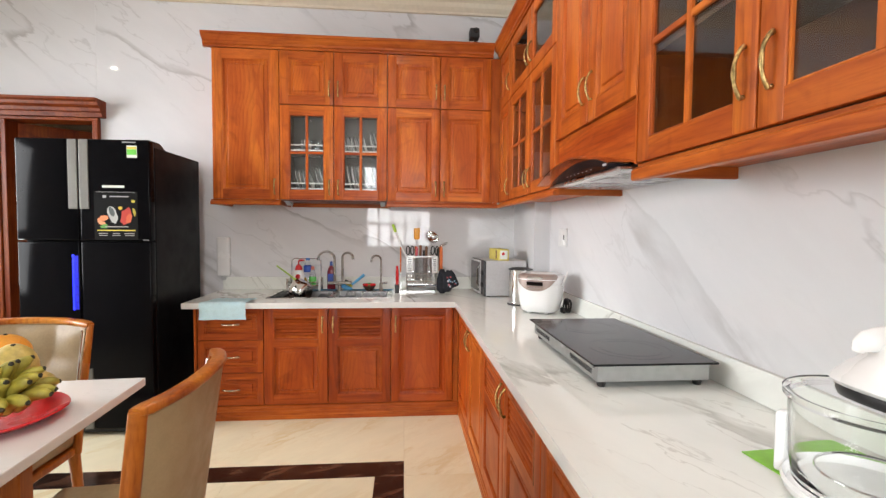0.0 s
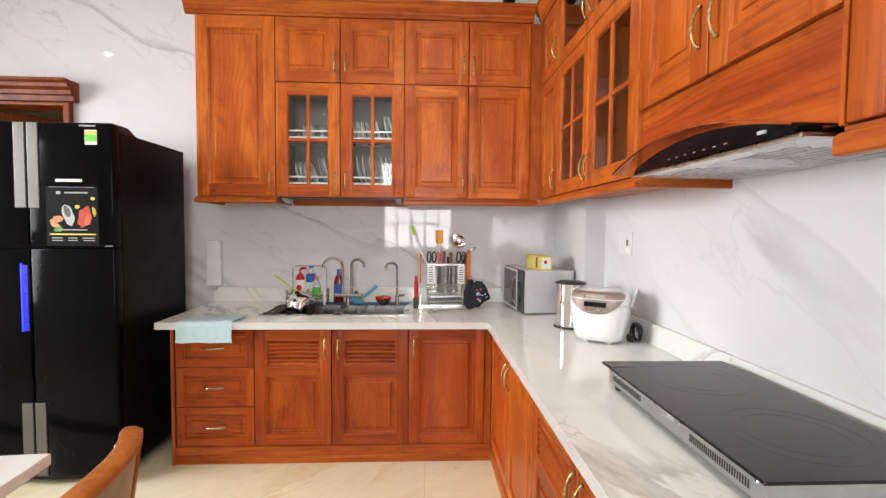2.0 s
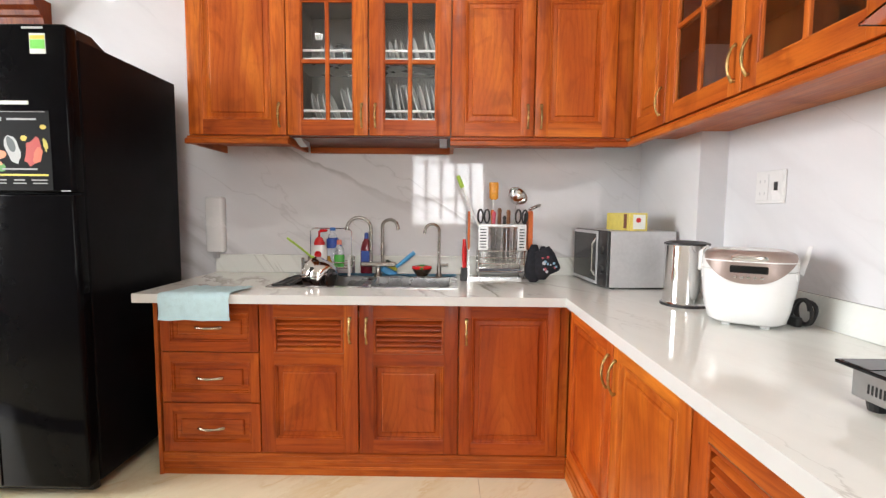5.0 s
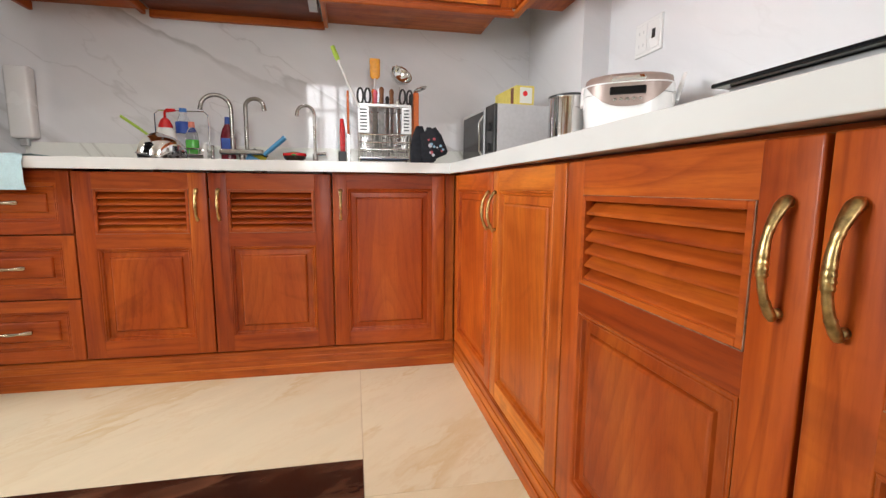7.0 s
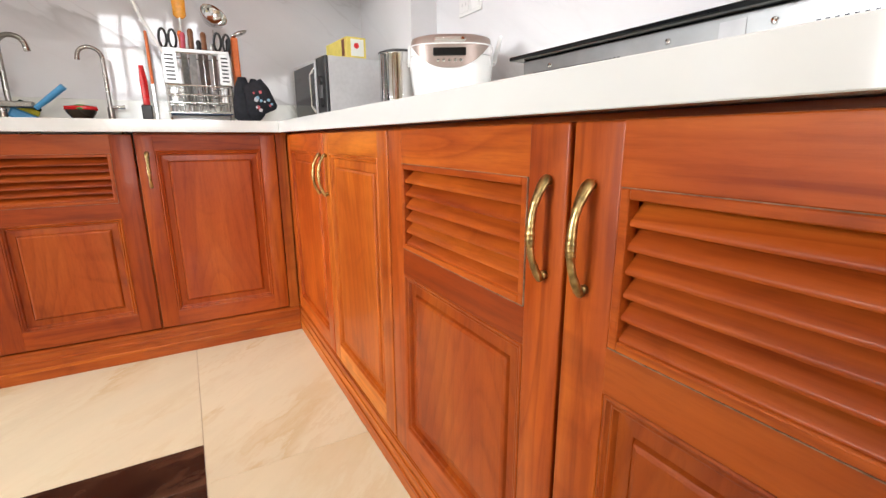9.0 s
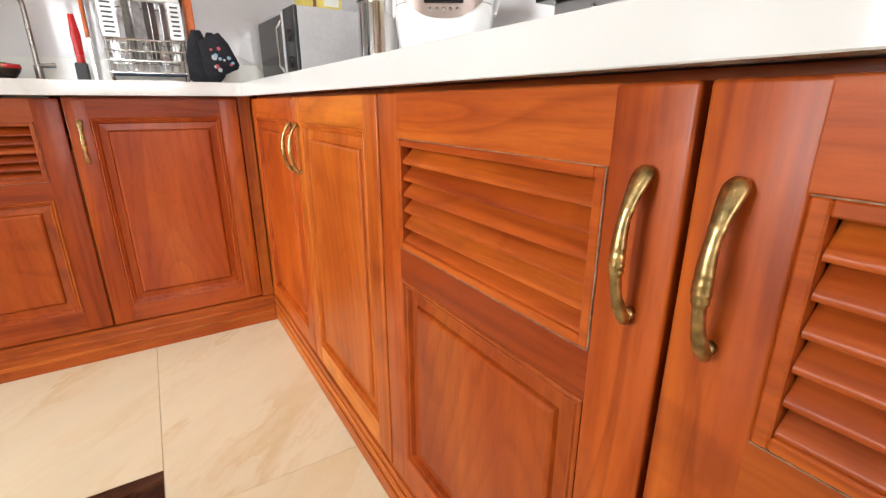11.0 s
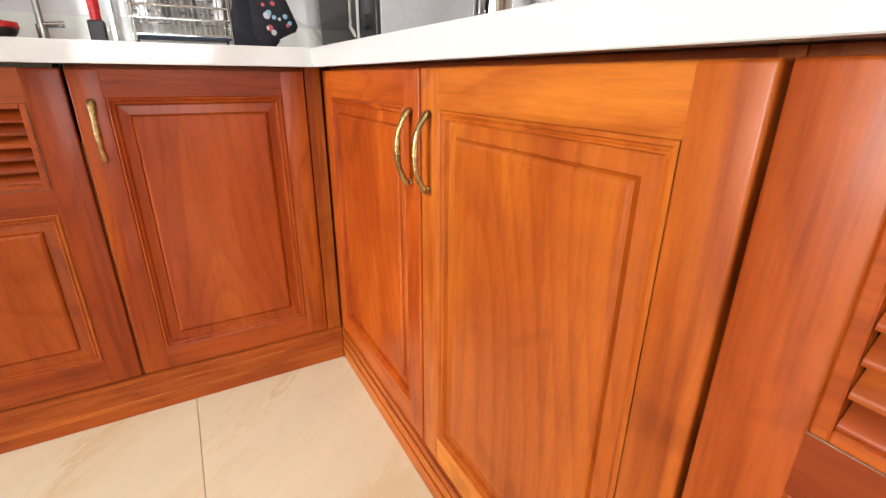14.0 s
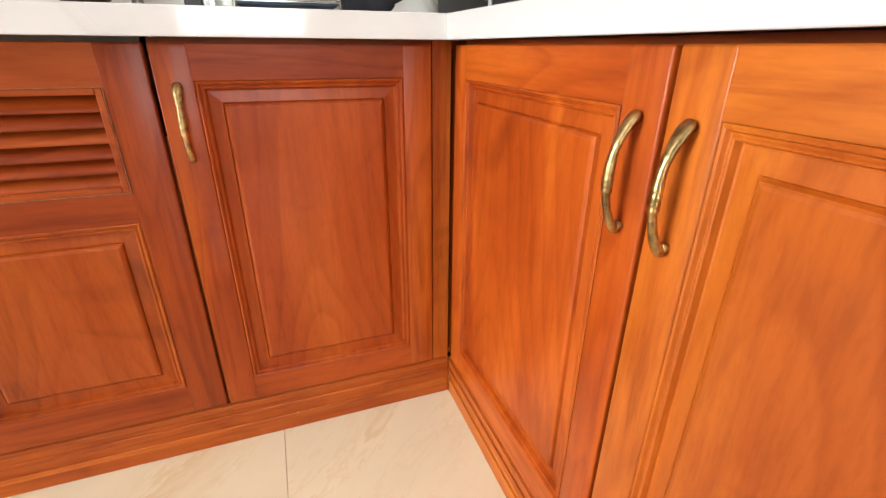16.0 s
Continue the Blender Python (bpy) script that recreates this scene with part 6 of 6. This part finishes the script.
part("stick", tube([(0.26, 4.02, 1.225), (0.205, 4.03, 1.345), (0.158, 4.04, 1.46)], [0.006, 0.007, 0.0075], 8), WHITE_PLASTIC, gb_, smooth=60)
part("head", tube([(0.158, 4.04, 1.46), (0.150, 4.041, 1.478), (0.130, 4.045, 1.528)], [(0.010, 0.012), (0.014, 0.012), (0.012, 0.010)], 8), LIME, gb_, smooth=60)
ld = thing("steel_ladle", Matrix(), "steel ladle standing bowl up in the rack", "ladle")
part("handle", tube([(0.47, 4.12, 1.02), (0.478, 4.12, 1.36)], [(0.005, 0.002)] * 2, 6), STEEL, ld)
part("bowl", lathe([(0.0, -0.030), (0.025, -0.024), (0.042, -0.004), (0.046, 0.012), (0.044, 0.012), (0.040, -0.003), (0.023, -0.021), (0.0, -0.027)], Matrix.Translation((0.482, 4.10, 1.412)) @ pose(0, 0, 0, 50, 34, 0) @ Matrix.Scale(1.3, 4), 28), CHROME, ld, smooth=40)
s2 = thing("serving_spoon", Matrix(), "steel serving spoon leaning out of the rack", "spoon")
part("handle", tube([(0.51, 4.13, 1.05), (0.555, 4.12, 1.325)], [(0.005, 0.002)] * 2, 6), STEEL, s2)
bm = bmesh.new()
bmesh.ops.create_uvsphere(bm, u_segments=14, v_segments=8, radius=1, matrix=Matrix.Translation((0.590, 4.112, 1.352)) @ pose(0, 0, 0, 0, -24, 0) @ Matrix.Diagonal((0.042, 0.022, 0.012, 1)))
part("bowl", bm, STEEL, s2, smooth=80)
og = thing("cutting_board", Matrix(), "orange plastic chopping boards standing in the rack", "chopping board")
part("board", box(0.195, 4.09, 1.10, 0.207, 4.17, 1.325, 0.004, 2), ORG, og)
part("board", box(0.550, 4.09, 1.10, 0.580, 4.17, 1.330, 0.006, 2), ORG, og)
part("foot", box(0.192, 4.08, TOP + 0.0005, 0.570, 4.17, TOP + 0.012), STEEL, og)
part("foot", box(0.196, 4.10, TOP + 0.0125, 0.206, 4.15, 1.0995), STEEL, og)
part("foot", box(0.552, 4.10, TOP + 0.0125, 0.562, 4.15, 1.0995), STEEL, og)
rk = thing("gas_lighter", Matrix(), "red kitchen lighter with a black grip hanging by the rack", "lighter")
part("body", tube([(0.170, 4.0, 1.165), (0.172, 4.0, 1.10), (0.172, 4.0, 1.001)], [(0.009, 0.009), (0.017, 0.012), (0.014, 0.012)], 12), RED, rk, smooth=60)
part("foot", box(0.15, 3.985, TOP + 0.0005, 0.19, 4.02, 1.002, 0.004), BLACK_PLASTIC, rk)
FAB = speckled("dark_quilted_cloth", (0.012, 0.013, 0.020), 0.9, 0.4, 60, 0, 0.5)
mt = thing("oven_mitt", Matrix(), "dark padded oven mitts hanging from the rack", "oven mitt")
part("mitt", loft([(0.020, 0.014, 0), (0.048, 0.024, 0.03), (0.050, 0.026, 0.10), (0.036, 0.02, 0.17), (0.018, 0.012, 0.215)], 20, 2.2), FAB, mt, smooth=70).location = (0.568, 3.985, TOP + 0.001)
part("mitt", loft([(0.018, 0.012, 0), (0.040, 0.020, 0.025), (0.044, 0.022, 0.09), (0.03, 0.016, 0.15), (0.012, 0.01, 0.19)], 20, 2.2), FAB, mt, smooth=70).location = (0.615, 3.965, TOP + 0.018)
pm = part("pot_holder", loft([(0.042, 0.008, 0), (0.056, 0.012, 0.012), (0.058, 0.012, 0.10), (0.045, 0.008, 0.15)], 24, 3.0), FAB, mt, "pot holder printed with blue and red spots", smooth=70)
pm.matrix_local = Matrix.Translation((0.668, 3.955, TOP + 0.055)) @ pose(0, 0, 0, 0, -24, 0)
rnd = random.Random(8)
for k in range(12):
    c = [(0.25, 0.45, 0.6), (0.5, 0.08, 0.1), (0.55, 0.55, 0.6)][k % 3]
    mm = plastic("print_spot_%s" % "abc"[k % 3], c)
    dsc = part("printed_spot", lathe([(0, 0), (rnd.uniform(0.005, 0.011), 0), (0, 0.0012)], Matrix.Translation((rnd.uniform(-0.036, 0.036), -0.0118, rnd.uniform(0.018, 0.105))) @ Matrix.Rotation(radians(90), 4, "X"), 9), mm, pm)

# towel over the worktop edge
tw = thing("dish_towel", Matrix(), "pale blue dish towel draped over the worktop edge", "towel")
bm = bmesh.new()
prof = [(3.70, TOP + 0.004), (3.64, TOP + 0.005), (3.58, TOP + 0.004), (3.52, TOP + 0.005), (3.489, TOP + 0.002), (3.484, TOP - 0.02), (3.484, TOP - 0.06), (3.485, TOP - 0.095), (3.486, TOP - 0.122)]
rows = []
for i in range(29):
    s = i / 28
    rows.append([])
    for j, (y, z) in enumerate(prof):
        w = 0.004 * noise.noise((s * 7, j * 0.5, 1.3)) + 0.003 * math.sin(s * 19 + j * 0.3)
        taper = 0.012 * (j < 2) * (s - 0.5)
        top_part = j < 5
        rows[-1].append(bm.verts.new((-1.282 + 0.335 * s + 0.006 * noise.noise((j * 0.7, s * 3, 5)) + (0.04 if top_part else 0) * (4 - j) / 4 * 0.7, y - (0 if top_part else abs(w)), z + (abs(w) * 1.6 if top_part else 0.004 * noise.noise((s * 4, 0, 9)) * (j == 8)))))
for a, b in zip(rows, rows[1:]):
    for j in range(len(prof) - 1):
        bm.faces.new((a[j], b[j], b[j + 1], a[j + 1]))
part("cloth", bm, speckled("pale_blue_terry", (0.48, 0.66, 0.70), 0.95, 0.10, 260, 0, 0.7), tw, smooth=80)

# dispenser on the back wall
dp = thing("soap_dispenser", Matrix(), "tall white plastic dispenser fixed to the marble wall", "dispenser")
part("case", box(-1.452, BACK - 0.062, 1.050, -1.342, BACK - 0.0005, 1.402, 0.014, 3), WHITE_PLASTIC, dp, smooth=50)
part("spout", box(-1.415, BACK - 0.05, 1.013, -1.38, BACK - 0.02, 1.0505, 0.004), GREY_PLASTIC, dp)

for x in (-0.752, 0.044):
    bk = thing("hinge_bracket", Matrix(), "small pale metal bracket under the glazed cabinet", "bracket", "cabinet brackets")
    part("plate", prism([(UP_B + 0.03, 1.7145), (UP_B + 0.19, 1.7145), (UP_B + 0.19, 1.690), (UP_B + 0.15, 1.682)], "x", x - 0.020, x + 0.020), GREY_PLASTIC, bk)

# small camera on top of the wall cabinets
sc = thing("security_camera", Matrix(), "small black security camera on top of the cabinets", "camera")
part("stand", tube([(0.845, 4.02, UZ1 + 0.001), (0.845, 4.02, 3.149)], [0.03, 0.014], 12), BLACK_PLASTIC, sc, smooth=60)
part("housing", box(0.79, 3.965, 3.15, 0.875, 4.06, 3.235, 0.012, 3), BLACK_PLASTIC, sc, smooth=50)
part("lens", lathe([(0, 0), (0.022, 0), (0.022, 0.006), (0.014, 0.008), (0, 0.006)], Matrix.Translation((0.842, 3.9645, 3.21)) @ Matrix.Rotation(radians(90), 4, "X"), 16), BLACK_GLOSS, sc, smooth=40)
part("cable", tube([(0.885, 4.03, 3.18), (0.93, 4.05, 3.14), (0.98, 4.06, 3.09), (1.03, 4.07, UZ1 + 0.004)], 0.003, 6), GREY_PLASTIC, sc)

# dishes behind the glazed doors
for k, (x0, x1) in enumerate(((-0.765, -0.375), (-0.335, 0.055))):
    for z in (1.775, 2.095):
        rk2 = thing("plate_rack", Matrix(), "white coated wire plate rack inside the glazed cabinet", "rack", "plate racks")
        for dz in (0.09, 0.045):
            part("bar", tube([(x0, 3.93, z + dz), (x1, 3.93, z + dz)], 0.007, 6), WHITE_PLASTIC, rk2)
            part("bar", tube([(x0, 4.20, z + dz), (x1, 4.20, z + dz)], 0.004, 6), CHROME, rk2)
        for x in (x0, x1):
            part("side_bar", tube([(x, 3.93, z + 0.045), (x, 4.20, z + 0.045)], 0.004, 6), CHROME, rk2)
        part("base", box(x0, 3.935, z + 0.030, x1, 4.20, z + 0.036), STEEL, rk2)
PORC = speckled("white_porcelain", (0.78, 0.78, 0.77), 0.15, 0.03, 30, 0, 0, 0.3)
rnd = random.Random(11)
for x0, z, n, r in ((-0.70, 1.815, 4, 0.085), (-0.26, 1.815, 8, 0.11), (-0.66, 2.135, 3, 0.06), (-0.30, 2.135, 6, 0.075), (-0.52, 1.815, 3, 0.10), (-0.06, 2.135, 3, 0.095)):
    for k in range(n):
        d = thing("dinner_plate", pose(x0 + 0.035 * k, 4.05 + rnd.uniform(-0.02, 0.02), z + r, 0, 76 + rnd.uniform(-5, 5), rnd.uniform(-6, 6)), "white porcelain plate standing in the rack", "plate", "plates in the rack")
        part("plate", lathe([(0, 0), (r * 0.6, 0), (r, 0.014), (r, 0.017), (r * 0.6, 0.004), (0, 0.004)], seg=28), PORC, d, smooth=40)
for x, z in ((-0.41, 1.815), (-0.45, 2.135), (-0.53, 2.135)):
    d = thing("glass_cup", pose(x, 4.0, z), "clear drinking glass upside down in the rack", "glass", "glasses in the rack")
    o = part("glass", lathe([(0.036, 0), (0.030, 0.10), (0, 0.102), (0, 0.096), (0.027, 0.094), (0.033, 0)], seg=24), CLEAR, d, smooth=40)
    o.visible_shadow = False

# ceiling downlights
LAMP = glow("downlight_glow", (1.0, 0.93, 0.82), 60.0)
for dx, dy in DOWNLIGHTS:
    dl = thing("ceiling_downlight", pose(dx, dy, CEIL), "small round recessed downlight in the white ceiling", "ceiling light", "downlights")
    part("trim_ring", lathe([(0.045, -0.001), (0.062, -0.001), (0.060, -0.008), (0.046, -0.008), (0.045, -0.001)], seg=28), WHITE_PLASTIC, dl, smooth=40)
    part("diffuser", lathe([(0, -0.003), (0.044, -0.003), (0.044, -0.001), (0, -0.001)], seg=24), LAMP, dl)


# ---- floor pieces ----
FLOOR_STONE = marble("cream_floor_marble", (0.77, 0.70, 0.50), (0.64, 0.50, 0.27), 3.2, 0.085, 0.11, (0.72, 0.69, 0), (-0.69, 0.72, 0), 0.70, 0.85)
BAND_STONE = marble("dark_emperador_marble", (0.016, 0.008, 0.006), (0.11, 0.052, 0.030), 8.0, 0.11, 0.15, (0.92, 0.4, 0), (-0.4, 0.92, 0), 0.9, 0.25)
GROUT = speckled("beige_grout", (0.55, 0.44, 0.30), 0.8, 0.1, 60)
floor = structure("floor", box(LEFT - T, SOUTH - T, -0.11, RIGHT + T, BACK + T, -0.004), GROUT, "cream polished marble floor tiles with a dark brown border", "floor")
BX, BY, BW, TS = 0.236, 2.867, 0.175, 0.86


def tile(name, x0, y0, x1, y1, material):
    g = 0.0008
    x0, x1, y0, y1 = x0 + g, x1 - g, y0 + g, y1 - g
    ob = part(name, box(x0 - (x0 + x1) / 2, y0 - (y0 + y1) / 2, -0.006, (x1 - x0) / 2, (y1 - y0) / 2, 0.0, 0.0008), material, floor)
    ob.location = ((x0 + x1) / 2, (y0 + y1) / 2, 0)
    return ob


xs = [BX - BW - TS * k for k in range(0, 7)]
for k in range(3):                            # row behind the border, up to the units
    x1 = BX - 1.72 * k
    tile("floor_tile", max(x1 - 1.72, LEFT), BY, x1, BACK, FLOOR_STONE)
for a, b in ((BY - BW, BACK), (BY - BW - TS, BY - BW), (BY - BW - 2 * TS, BY - BW - TS), (BY - BW - 3 * TS, BY - BW - 2 * TS), (BY - BW - 4 * TS, BY - BW - 3 * TS), (BY - BW - 5 * TS, BY - BW - 4 * TS)):
    tile("floor_tile", BX, a, BX + TS, b, FLOOR_STONE)
    tile("floor_tile", BX + TS, a, RIGHT, b, FLOOR_STONE)
for k in range(3):                            # the dark border
    tile("border_tile", BX - 1.4 * (k + 1), BY - BW, BX - 1.4 * k, BY, BAND_STONE)
for k in range(4):
    tile("border_tile", BX - BW, BY - BW - 1.4 * (k + 1), BX, BY - BW - 1.4 * k, BAND_STONE)
for i in range(6):
    for j in range(7):
        x1, y1 = BX - BW - TS * i, BY - BW - TS * j
        if y1 > SOUTH and x1 > LEFT:
            tile("floor_tile", max(x1 - TS, LEFT), max(y1 - TS, SOUTH), x1, y1, FLOOR_STONE)
